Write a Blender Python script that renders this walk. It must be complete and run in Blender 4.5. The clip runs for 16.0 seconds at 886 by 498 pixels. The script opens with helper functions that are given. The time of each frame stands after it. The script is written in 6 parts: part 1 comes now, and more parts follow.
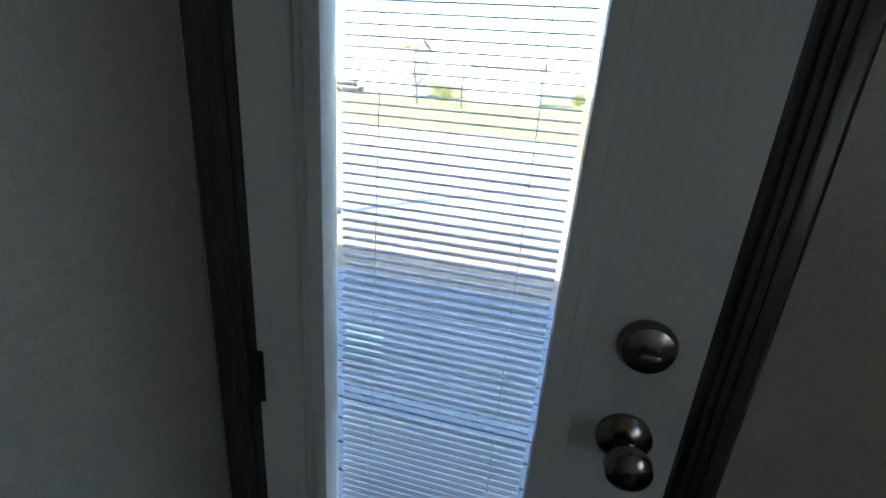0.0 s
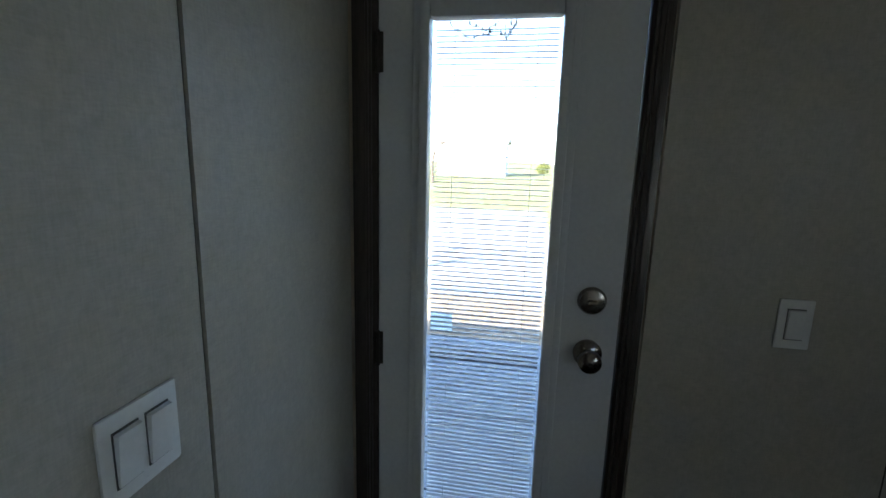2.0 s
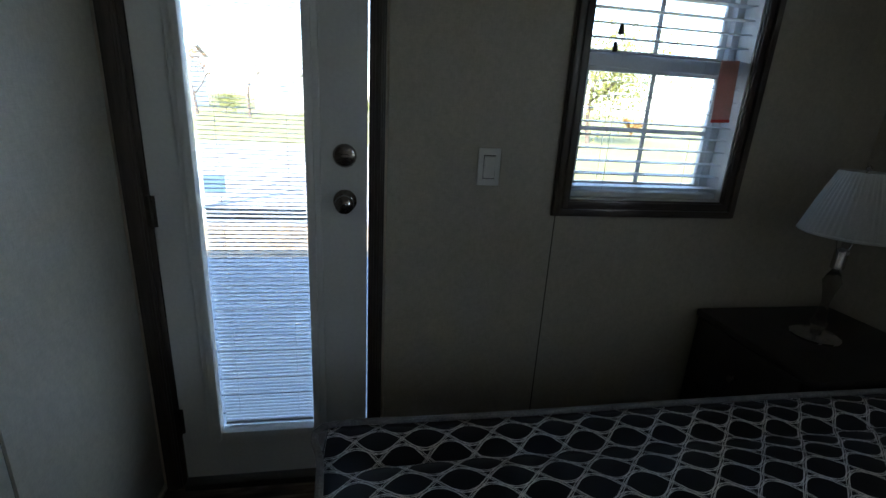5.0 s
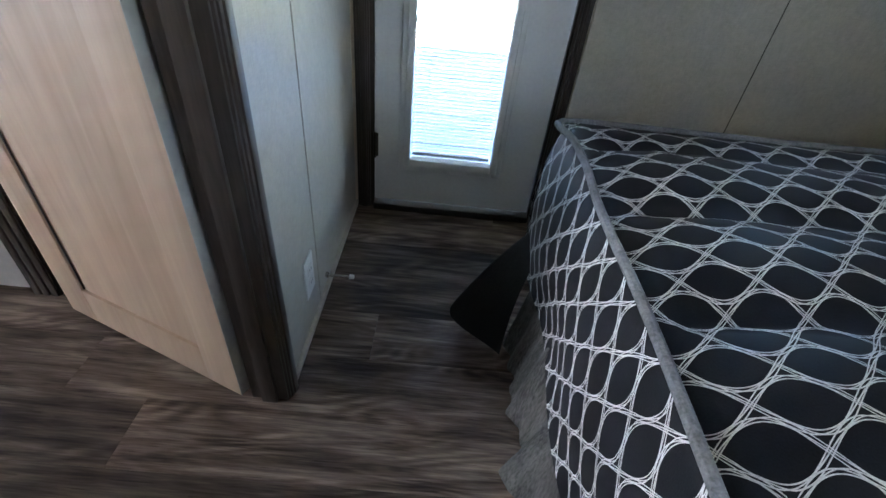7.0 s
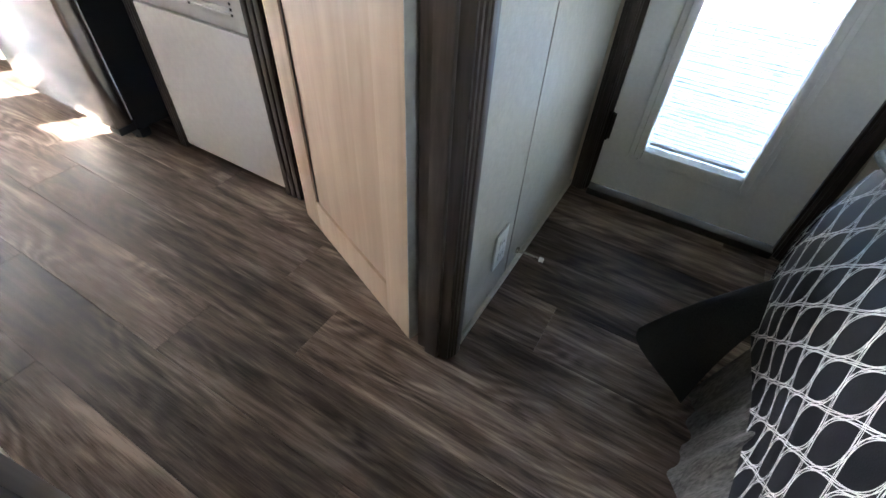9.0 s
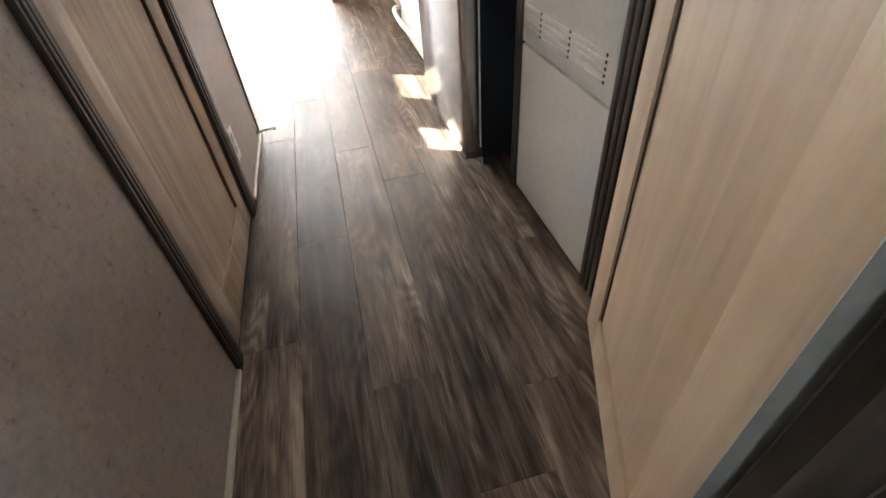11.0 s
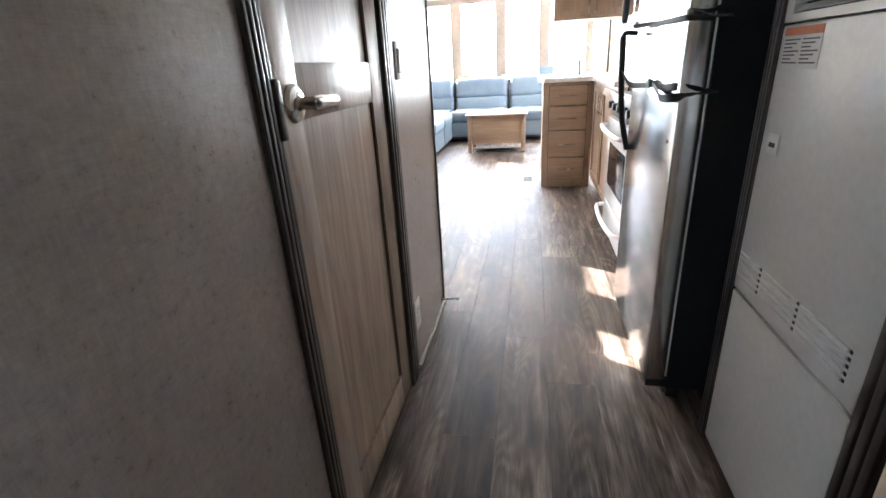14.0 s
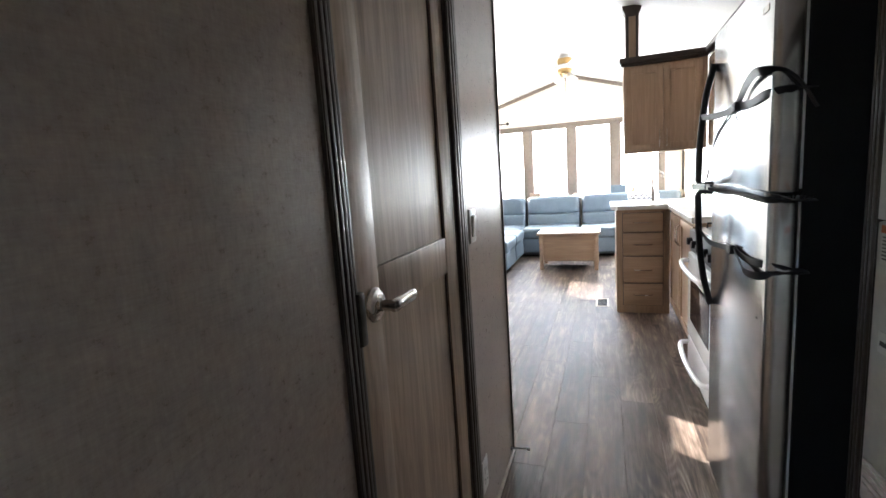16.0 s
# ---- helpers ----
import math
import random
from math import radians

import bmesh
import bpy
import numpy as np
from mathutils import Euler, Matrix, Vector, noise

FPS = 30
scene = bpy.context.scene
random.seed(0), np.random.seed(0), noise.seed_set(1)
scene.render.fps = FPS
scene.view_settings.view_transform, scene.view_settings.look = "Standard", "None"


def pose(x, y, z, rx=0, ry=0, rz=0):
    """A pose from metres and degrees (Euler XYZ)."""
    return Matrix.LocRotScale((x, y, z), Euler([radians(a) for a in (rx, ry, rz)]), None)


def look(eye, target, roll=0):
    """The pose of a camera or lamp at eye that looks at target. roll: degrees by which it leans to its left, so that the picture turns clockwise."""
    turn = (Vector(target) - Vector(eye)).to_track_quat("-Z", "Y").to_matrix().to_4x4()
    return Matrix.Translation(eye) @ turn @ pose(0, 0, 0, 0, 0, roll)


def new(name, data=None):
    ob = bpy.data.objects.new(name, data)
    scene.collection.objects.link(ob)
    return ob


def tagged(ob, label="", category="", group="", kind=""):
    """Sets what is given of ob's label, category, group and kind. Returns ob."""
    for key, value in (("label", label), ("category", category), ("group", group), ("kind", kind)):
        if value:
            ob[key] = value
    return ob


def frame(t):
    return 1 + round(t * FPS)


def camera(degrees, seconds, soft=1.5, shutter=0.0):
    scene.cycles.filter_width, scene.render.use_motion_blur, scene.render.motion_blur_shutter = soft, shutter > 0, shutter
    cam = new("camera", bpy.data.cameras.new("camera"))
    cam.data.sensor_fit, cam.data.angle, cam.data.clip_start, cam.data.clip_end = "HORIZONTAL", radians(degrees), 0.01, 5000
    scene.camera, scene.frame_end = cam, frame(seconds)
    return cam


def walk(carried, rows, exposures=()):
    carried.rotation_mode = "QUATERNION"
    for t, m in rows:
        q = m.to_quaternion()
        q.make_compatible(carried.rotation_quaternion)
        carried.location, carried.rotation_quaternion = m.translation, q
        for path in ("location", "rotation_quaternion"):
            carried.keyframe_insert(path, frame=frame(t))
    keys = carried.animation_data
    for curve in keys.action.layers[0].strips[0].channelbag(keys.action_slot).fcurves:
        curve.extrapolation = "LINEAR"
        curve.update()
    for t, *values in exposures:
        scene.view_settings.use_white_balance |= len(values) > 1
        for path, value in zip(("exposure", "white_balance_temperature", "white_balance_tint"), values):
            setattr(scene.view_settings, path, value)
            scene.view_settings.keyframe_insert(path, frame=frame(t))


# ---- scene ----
cam = camera(87.7, 16.0)

PATH = [
    (0, (0.476, -0.521, 1.406), (0.046, 1.312, 0.729), 4.5),
    (0.5, (0.505, -0.673, 1.411), (-0.088, 1.142, 0.814), 3.4),
    (1, (0.453, -0.878, 1.444), (-0.165, 0.94, 0.882), 1.9),
    (1.5, (0.412, -1.012, 1.467), (0.005, 0.893, 1.013), 1.3),
    (2, (0.453, -1.106, 1.454), (0.087, 0.823, 1.075), 1.5),
    (2.5, (0.573, -1.227, 1.442), (0.606, 0.75, 1.144), -0.1),
    (2.8, (0.685, -1.305, 1.47), (1.025, 0.632, 1.105), -0.2),
    (3, (0.74, -1.352, 1.458), (1.256, 0.55, 1.111), -0.6),
    (3.2, (0.782, -1.388, 1.45), (1.429, 0.474, 1.107), -1.0),
    (5.3, (0.611, -1.379, 1.25), (0.904, 0.477, 0.564), 3.8),
    (5.5, (0.571, -1.388, 1.22), (0.838, 0.445, 0.467), 4.0),
    (6, (0.427, -1.456, 1.122), (0.63, 0.301, 0.189), 4.9),
    (6.5, (0.371, -1.493, 1.052), (0.497, 0.161, -0.066), 5.8),
    (7, (0.317, -1.527, 1.018), (0.364, 0.041, -0.222), 6.6),
    (7.5, (0.306, -1.538, 1.026), (0.256, -0.008, -0.261), 7.8),
    (8, (0.322, -1.543, 1.013), (0.01, -0.064, -0.297), 6.3),
    (8.2, (0.331, -1.546, 0.993), (-0.065, -0.096, -0.327), 5.6),
    (10.3, (0.098, -1.224, 1.028), (-1.084, -0.493, -0.411), -2.1),
    (10.5, (0.072, -1.219, 1.012), (-1.203, -0.586, -0.392), -2.8),
    (11, (0.03, -1.179, 0.979), (-1.44, -0.888, -0.345), -5.1),
    (11.5, (-0.051, -1.137, 1.007), (-1.642, -1.178, -0.205), -6.0),
    (12, (-0.113, -1.13, 1.032), (-1.758, -1.395, -0.075), -6.1),
    (12.5, (-0.106, -1.13, 1.042), (-1.773, -1.527, 0.01), -6.5),
    (13, (-0.085, -1.123, 1.047), (-1.781, -1.538, 0.072), -6.6),
    (13.5, (-0.076, -1.133, 1.054), (-1.822, -1.516, 0.157), -5.2),
    (14, (-0.081, -1.153, 1.103), (-1.904, -1.525, 0.371), -3.4),
    (14.5, (-0.088, -1.157, 1.172), (-1.942, -1.662, 0.618), -4.1),
    (15, (-0.095, -1.163, 1.211), (-1.941, -1.773, 0.739), -4.4),
    (15.2, (-0.094, -1.165, 1.225), (-1.944, -1.776, 0.773), -4.0),
    (15.5, (-0.106, -1.163, 1.258), (-1.974, -1.778, 0.897), -4.0),
    (16, (-0.114, -1.151, 1.288), (-1.977, -1.817, 0.995), -3.9),
]
EXPOSURES = [(0.0, 2.7, 6000, 10), (3.2, 2.7, 6000, 10), (5.5, 2.95, 6000, 10), (6.5, 4.15, 5900, 11), (7.5, 5.05, 5850, 13), (8.2, 5.15, 5950, 13), (10.3, 4.75, 7000, 12), (11.0, 4.55, 7000, 12), (12.5, 4.35, 6550, 12), (14.0, 4.05, 6100, 11), (15.0, 3.7, 6100, 10), (16.0, 3.25, 6150, 10)]
walk(cam, [(t, look(eye, target, roll)) for t, eye, target, roll in PATH], EXPOSURES)

# ---- light ----
SUN_EL, SUN_AZ = radians(31), math.atan2(0.86, 0.5)     # the sun's rays run towards +x, +y and down
world = bpy.data.worlds.new("sky")
scene.world = world
world.use_nodes = True
wn = world.node_tree.nodes
sky = wn.new("ShaderNodeTexSky")
sky.sky_type = 'NISHITA'
sky.sun_disc = False
sky.sun_elevation = SUN_EL
sky.sun_rotation = radians(180) + math.atan2(0.5, 0.86)
sky.air_density, sky.dust_density, sky.ozone_density = 1.0, 0.6, 1.5
world.node_tree.links.new(sky.outputs[0], wn["Background"].inputs[0])
wn["Background"].inputs[1].default_value = 0.15
sun_data = bpy.data.lights.new("sun", 'SUN')
sun_data.energy, sun_data.angle, sun_data.color = 5.0, radians(0.5), (1.0, 0.94, 0.85)
sun = new("sun", sun_data)
sun.matrix_world = look((0, 0, 0), (0.5 * math.cos(SUN_EL), 0.86 * math.cos(SUN_EL), -math.sin(SUN_EL)))
sun.location = (-6, -10, 8)


def window_light(at, target, w, h, watts, tint=(0.93, 0.97, 1.0)):
    """Area lamp standing in for daylight at a window's opening."""
    d = bpy.data.lights.new("window_light", 'AREA')
    d.shape, d.size, d.size_y, d.energy, d.color = 'RECTANGLE', w, h, watts, tint
    new("window_light", d).matrix_world = look(at, target)


for y in (-2.745, -2.025, -1.325, -0.625):
    window_light((-8.30, y, 1.44), (0, y, 1.44), 0.56, 1.14, 5)
window_light((-6.45, 0.105, 1.5), (-6.45, -3, 1.5), 2.2, 0.94, 6)
# added fill lamp for the dim bedroom, in an unseen east opening
window_light((2.525, -2.55, 1.45), (0, -2.0, 1.3), 0.84, 0.84, 0.34)

# ---- materials ----
def mat(name, base, rough=0.5, metal=0.0):
    m = bpy.data.materials.new(name)
    m.use_nodes = True
    b = m.node_tree.nodes["Principled BSDF"]
    b.inputs["Base Color"].default_value = (*base, 1)
    b.inputs["Roughness"].default_value = rough
    b.inputs["Metallic"].default_value = metal
    return m, m.node_tree, b


def node(tree, kind, **values):
    n = tree.nodes.new(kind)
    for key, value in values.items():
        n.inputs[key.replace("_", " ")].default_value = value
    return n


def math_node(tree, op, a, b=None, c=None):
    n = tree.nodes.new("ShaderNodeMath")
    n.operation = op
    for i, v in enumerate((a, b, c)):
        if v is None:
            continue
        if isinstance(v, (int, float)):
            n.inputs[i].default_value = v
        else:
            tree.links.new(v, n.inputs[i])
    return n.outputs[0]


def coords(tree, scale=(1, 1, 1), kind="Object", rot=(0, 0, 0)):
    tc = tree.nodes.new("ShaderNodeTexCoord")
    mp = tree.nodes.new("ShaderNodeMapping")
    mp.inputs["Scale"].default_value = scale
    mp.inputs["Rotation"].default_value = rot
    tree.links.new(tc.outputs[kind], mp.inputs[0])
    return mp.outputs[0]


def noise_tex(tree, vec, scale, detail=4.0, rough=0.55):
    n = node(tree, "ShaderNodeTexNoise", Scale=scale, Detail=detail, Roughness=rough)
    tree.links.new(vec, n.inputs["Vector"])
    return n.outputs["Fac"]


def ramp(tree, fac, stops):
    r = tree.nodes.new("ShaderNodeValToRGB")
    els = r.color_ramp.elements
    while len(els) < len(stops):
        els.new(0.5)
    for e, (p, c) in zip(els, stops):
        e.position, e.color = p, (*c, 1)
    tree.links.new(fac, r.inputs[0])
    return r.outputs[0]


def mixed(tree, fac, a, b, mode='MIX'):
    n = tree.nodes.new("ShaderNodeMix")
    n.data_type, n.blend_type = 'RGBA', mode
    for sock, v in ((n.inputs[0], fac), (n.inputs[6], a), (n.inputs[7], b)):
        if isinstance(v, (int, float)):
            sock.default_value = v
        elif isinstance(v, tuple):
            sock.default_value = (*v, 1)
        else:
            tree.links.new(v, sock)
    return n.outputs[2]


def bump(tree, b, height, strength=0.2, dist=0.002):
    n = node(tree, "ShaderNodeBump", Strength=strength, Distance=dist)
    tree.links.new(height, n.inputs["Height"])
    tree.links.new(n.outputs[0], b.inputs["Normal"])


def mottled(name, c0, c1, rough, fine=60.0, coarse=2.5, bumpy=0.15, metal=0.0, scale=(1, 1, 1), dist=0.002, rough_var=0.08):
    """A surface with two scales of variation and a fine relief."""
    m, t, b = mat(name, c0, rough, metal)
    v = coords(t, scale)
    f, g = noise_tex(t, v, fine, 3), noise_tex(t, v, coarse, 3)
    mixf = math_node(t, 'MULTIPLY_ADD', f, 0.55, math_node(t, 'MULTIPLY', g, 0.45))
    t.links.new(ramp(t, mixf, [(0.35, c0), (0.65, c1)]), b.inputs["Base Color"])
    t.links.new(math_node(t, 'MULTIPLY_ADD', g, 2 * rough_var, rough - rough_var), b.inputs["Roughness"])
    bump(t, b, f, bumpy, dist)
    return m


def wallpaper(name, c0, c1, rough, lo=0.40, hi=0.60, relief=0.10):
    """Vinyl-faced panel with a fine cross-woven print and soft blotches."""
    m, t, b = mat(name, c0, rough)
    v = coords(t)
    h = noise_tex(t, coords(t, (10, 10, 90)), 4, 3)
    w = noise_tex(t, coords(t, (70, 70, 10)), 4, 3)
    g = noise_tex(t, v, 55, 5, 0.75)
    k = noise_tex(t, v, 14, 4, 0.65)
    s = noise_tex(t, v, 1.3, 2)
    f = math_node(t, 'ADD', math_node(t, 'MULTIPLY', math_node(t, 'ADD', h, w), 0.17), math_node(t, 'ADD', math_node(t, 'MULTIPLY_ADD', g, 0.34, math_node(t, 'MULTIPLY', k, 0.18)), math_node(t, 'MULTIPLY', s, 0.14)))
    t.links.new(ramp(t, f, [(lo, c0), (hi, c1)]), b.inputs["Base Color"])
    t.links.new(math_node(t, 'MULTIPLY_ADD', g, 0.2, rough - 0.1), b.inputs["Roughness"])
    bump(t, b, math_node(t, 'ADD', h, w), relief, 0.001)
    return m


def wood(name, dark, light, rough, grain=(1, 1, 1), fine=24.0, contrast=(0.3, 0.7), bumpy=0.12, vary=0.0):
    """Wood whose grain runs along the axis with the small number in grain."""
    m, t, b = mat(name, light, rough)
    v = coords(t, grain)
    tc = t.nodes.new("ShaderNodeObjectInfo")
    add = t.nodes.new("ShaderNodeVectorMath")
    add.operation = 'MULTIPLY_ADD'
    comb = t.nodes.new("ShaderNodeCombineXYZ")
    for i in range(3):
        t.links.new(tc.outputs["Random"], comb.inputs[i])
    t.links.new(comb.outputs[0], add.inputs[0])
    add.inputs[1].default_value = (37.0, 53.0, 71.0)
    t.links.new(v, add.inputs[2])
    v = add.outputs[0]
    n1 = node(t, "ShaderNodeTexNoise", Scale=fine, Detail=6.0, Roughness=0.6, Distortion=0.6)
    t.links.new(v, n1.inputs["Vector"])
    n2 = noise_tex(t, v, fine * 0.18, 3)
    f = math_node(t, 'MULTIPLY_ADD', n1.outputs["Fac"], 0.6, math_node(t, 'MULTIPLY', n2, 0.4))
    col = ramp(t, f, [(contrast[0], dark), (contrast[1], light)])
    if vary:
        k = math_node(t, 'MULTIPLY_ADD', tc.outputs["Random"], vary, 1 - vary / 2)
        comb2 = t.nodes.new("ShaderNodeCombineXYZ")
        for i in range(3):
            t.links.new(k, comb2.inputs[i])
        col = mixed(t, 1.0, col, comb2.outputs[0], 'MULTIPLY')
    t.links.new(col, b.inputs["Base Color"])
    t.links.new(math_node(t, 'MULTIPLY_ADD', n2, 0.2, rough - 0.1), b.inputs["Roughness"])
    bump(t, b, n1.outputs["Fac"], bumpy, 0.001)
    return m


def plank_floor():
    """Grey-brown oak-look planks: long fibres, dark pores, arched growth rings and knots, each plank its own tone."""
    m, t, b = mat("plank_vinyl", (0.12, 0.1, 0.085), 0.4)
    info = t.nodes.new("ShaderNodeObjectInfo")
    comb = t.nodes.new("ShaderNodeCombineXYZ")
    for i in range(3):
        t.links.new(info.outputs["Random"], comb.inputs[i])
    geo = t.nodes.new("ShaderNodeNewGeometry")
    add = t.nodes.new("ShaderNodeVectorMath")
    add.operation = 'MULTIPLY_ADD'
    t.links.new(comb.outputs[0], add.inputs[0])
    add.inputs[1].default_value = (31.0, 47.0, 0.0)
    t.links.new(geo.outputs["Position"], add.inputs[2])
    p = add.outputs[0]

    def stretched(along, across, detail, rough=0.55, distortion=0.0):
        mp = t.nodes.new("ShaderNodeMapping")
        mp.inputs["Scale"].default_value = (along, across, 1)
        t.links.new(p, mp.inputs[0])
        n = node(t, "ShaderNodeTexNoise", Scale=1.0, Detail=detail, Roughness=rough, Distortion=distortion)
        t.links.new(mp.outputs[0], n.inputs["Vector"])
        return n.outputs["Fac"]

    # growth rings are the level lines of a slow, stretched field: arches, loops and knots
    field = stretched(1.5, 6.5, 1.5, 0.4, 0.3)
    rings = math_node(t, 'SINE', math_node(t, 'MULTIPLY_ADD', field, 105.0, math_node(t, 'MULTIPLY', stretched(3, 40, 2), 6.0)))
    rings = math_node(t, 'MULTIPLY_ADD', rings, 0.5, 0.5)
    figure = math_node(t, 'SMOOTH_MIN', math_node(t, 'MAXIMUM', math_node(t, 'MULTIPLY_ADD', stretched(1.7, 7.0, 2), 5.0, -2.15), 0.12), 1.0, 0.1)
    streak = stretched(2.8, 30, 6, 0.58, 0.35)
    fibre = stretched(11, 250, 3, 0.6)
    broad = stretched(3.2, 9, 3)
    pores = math_node(t, 'GREATER_THAN', stretched(7, 150, 2, 0.5), 0.66)
    f = math_node(t, 'MULTIPLY_ADD', streak, 0.58, math_node(t, 'MULTIPLY', broad, 0.32))
    f = math_node(t, 'ADD', f, math_node(t, 'MULTIPLY_ADD', fibre, 0.22, -0.05))
    f = math_node(t, 'ADD', f, math_node(t, 'MULTIPLY', math_node(t, 'SUBTRACT', 0.5, rings), math_node(t, 'MULTIPLY', figure, 0.10)))
    f = math_node(t, 'SUBTRACT', f, math_node(t, 'MULTIPLY', pores, 0.055))
    col = ramp(t, f, [(0.37, (0.024, 0.0165, 0.013)), (0.46, (0.066, 0.047, 0.037)), (0.55, (0.132, 0.099, 0.079)), (0.66, (0.27, 0.213, 0.172))])
    k = math_node(t, 'MULTIPLY_ADD', info.outputs["Random"], 0.95, 0.55)
    comb2 = t.nodes.new("ShaderNodeCombineXYZ")
    for i in range(3):
        t.links.new(k, comb2.inputs[i])
    t.links.new(mixed(t, 1.0, col, comb2.outputs[0], 'MULTIPLY'), b.inputs["Base Color"])
    t.links.new(math_node(t, 'MULTIPLY_ADD', streak, 0.24, 0.42), b.inputs["Roughness"])
    b.inputs["Specular IOR Level"].default_value = 0.17
    bump(t, b, math_node(t, 'ADD', math_node(t, 'MULTIPLY', rings, figure), fibre), 0.10, 0.0008)
    return m


def bedspread_mat():
    """Dark navy cloth with a woven lattice of triple pale lines that make ovals."""
    m, t, b = mat("lattice_bedspread", (0.012, 0.013, 0.018), 0.85)
    uv = t.nodes.new("ShaderNodeUVMap")
    sep = t.nodes.new("ShaderNodeSeparateXYZ")
    t.links.new(uv.outputs[0], sep.inputs[0])
    wob = noise_tex(t, uv.outputs[0], 6.0, 2)
    u = math_node(t, 'ADD', math_node(t, 'DIVIDE', sep.outputs[0], 0.095), math_node(t, 'MULTIPLY_ADD', wob, 0.12, 0.35))
    v = math_node(t, 'ADD', math_node(t, 'DIVIDE', sep.outputs[1], 0.0465), math_node(t, 'MULTIPLY_ADD', wob, 0.16, 1.07))
    # rows of ovals, every second row shifted by half: each row is a chain of crossing waves, drawn with three threads
    best = None
    for du, dv in ((0.5, 0.5), (0.0, 1.5)):
        fv = math_node(t, 'MULTIPLY', math_node(t, 'SUBTRACT', math_node(t, 'FRACT', math_node(t, 'MULTIPLY_ADD', v, 0.5, dv * 0.5)), 0.5), 2.0)
        fv = math_node(t, 'ABSOLUTE', fv)
        ang = math_node(t, 'MULTIPLY', math_node(t, 'ADD', u, du), math.pi)
        slant = math_node(t, 'MULTIPLY_ADD', math_node(t, 'ABSOLUTE', math_node(t, 'SINE', ang)), 0.4, 1.0)
        for amp, shift in ((0.60, 0.0), (0.69, 0.12), (0.69, -0.12)):
            wave = math_node(t, 'MULTIPLY', math_node(t, 'ABSOLUTE', math_node(t, 'COSINE', math_node(t, 'ADD', ang, shift))), amp)
            d = math_node(t, 'DIVIDE', math_node(t, 'ABSOLUTE', math_node(t, 'SUBTRACT', fv, wave)), slant)
            best = d if best is None else math_node(t, 'MINIMUM', best, d)
    line = math_node(t, 'LESS_THAN', best, 0.0135)
    weave = noise_tex(t, uv.outputs[0], 420.0, 2)
    broad = noise_tex(t, uv.outputs[0], 5.0, 3)
    cloth = ramp(t, math_node(t, 'MULTIPLY_ADD', weave, 0.5, math_node(t, 'MULTIPLY', broad, 0.5)), [(0.3, (0.006, 0.007, 0.009)), (0.7, (0.013, 0.014, 0.019))])
    thread = ramp(t, weave, [(0.3, (0.60, 0.59, 0.58)), (0.7, (0.84, 0.83, 0.82))])
    t.links.new(mixed(t, line, cloth, thread), b.inputs["Base Color"])
    t.links.new(math_node(t, 'MULTIPLY_ADD', line, 0.15, 0.55), b.inputs["Roughness"])
    b.inputs["Specular IOR Level"].default_value = 0.2
    bump(t, b, math_node(t, 'MULTIPLY_ADD', line, 1.0, math_node(t, 'MULTIPLY', weave, 0.4)), 0.35, 0.0015)
    return m


def glass_mat(name, tint=(1, 1, 1), rough=0.0):
    m, t, b = mat(name, tint, rough)
    b.inputs["Transmission Weight"].default_value = 1.0
    b.inputs["IOR"].default_value = 1.45
    return m


def thin_cloth(name, base, share):
    """Cloth that lets some light through."""
    m, t, b = mat(name, base, 0.9)
    v = coords(t, (1, 1, 1))
    n = noise_tex(t, v, 300.0, 2)
    g = noise_tex(t, v, 6.0, 3)
    lo = tuple(x * 0.75 for x in base)
    col = ramp(t, math_node(t, 'MULTIPLY_ADD', n, 0.5, math_node(t, 'MULTIPLY', g, 0.5)), [(0.3, lo), (0.7, base)])
    t.links.new(col, b.inputs["Base Color"])
    tr = t.nodes.new("ShaderNodeBsdfTranslucent")
    t.links.new(col, tr.inputs[0])
    mx = t.nodes.new("ShaderNodeMixShader")
    mx.inputs[0].default_value = share
    t.links.new(b.outputs[0], mx.inputs[1])
    t.links.new(tr.outputs[0], mx.inputs[2])
    t.links.new(mx.outputs[0], t.nodes["Material Output"].inputs[0])
    bump(t, b, n, 0.2, 0.001)
    return m


M_FLOOR = plank_floor()
M_SPREAD = bedspread_mat()
M_WALL = wallpaper("taupe_wall_panel", (0.40, 0.372, 0.315), (0.51, 0.475, 0.41), 0.42, 0.42, 0.58, 0.15)
M_HALLWALL = wallpaper("grey_brown_wall_panel", (0.245, 0.204, 0.184), (0.42, 0.359, 0.324), 0.30, 0.36, 0.63, 0.2)
M_CREAM = mottled("cream_wall_panel", (0.70, 0.62, 0.52), (0.78, 0.70, 0.60), 0.6, 40, 2, 0.06)
M_CEIL = mottled("white_ceiling", (0.74, 0.72, 0.69), (0.82, 0.80, 0.77), 0.75, 70, 2, 0.1)
M_CORE = mottled("dark_batten", (0.05, 0.045, 0.04), (0.075, 0.068, 0.06), 0.5, 60, 3, 0.1)
M_TRIM = wood("dark_grey_brown_trim", (0.032, 0.025, 0.021), (0.090, 0.071, 0.060), 0.36, (14, 14, 1), 8, (0.3, 0.7), 0.1)
M_TRIMX = wood("dark_grey_brown_trim_level", (0.032, 0.025, 0.021), (0.090, 0.071, 0.060), 0.36, (1, 14, 14), 8, (0.3, 0.7), 0.1)
# lighter version of the trim: glare from the far windows is in its colour
M_TRIM_GLARE = wood("glare_lightened_brown_trim", (0.15, 0.115, 0.09), (0.25, 0.20, 0.16), 0.4, (14, 14, 14), 2, (0.3, 0.7), 0.1)
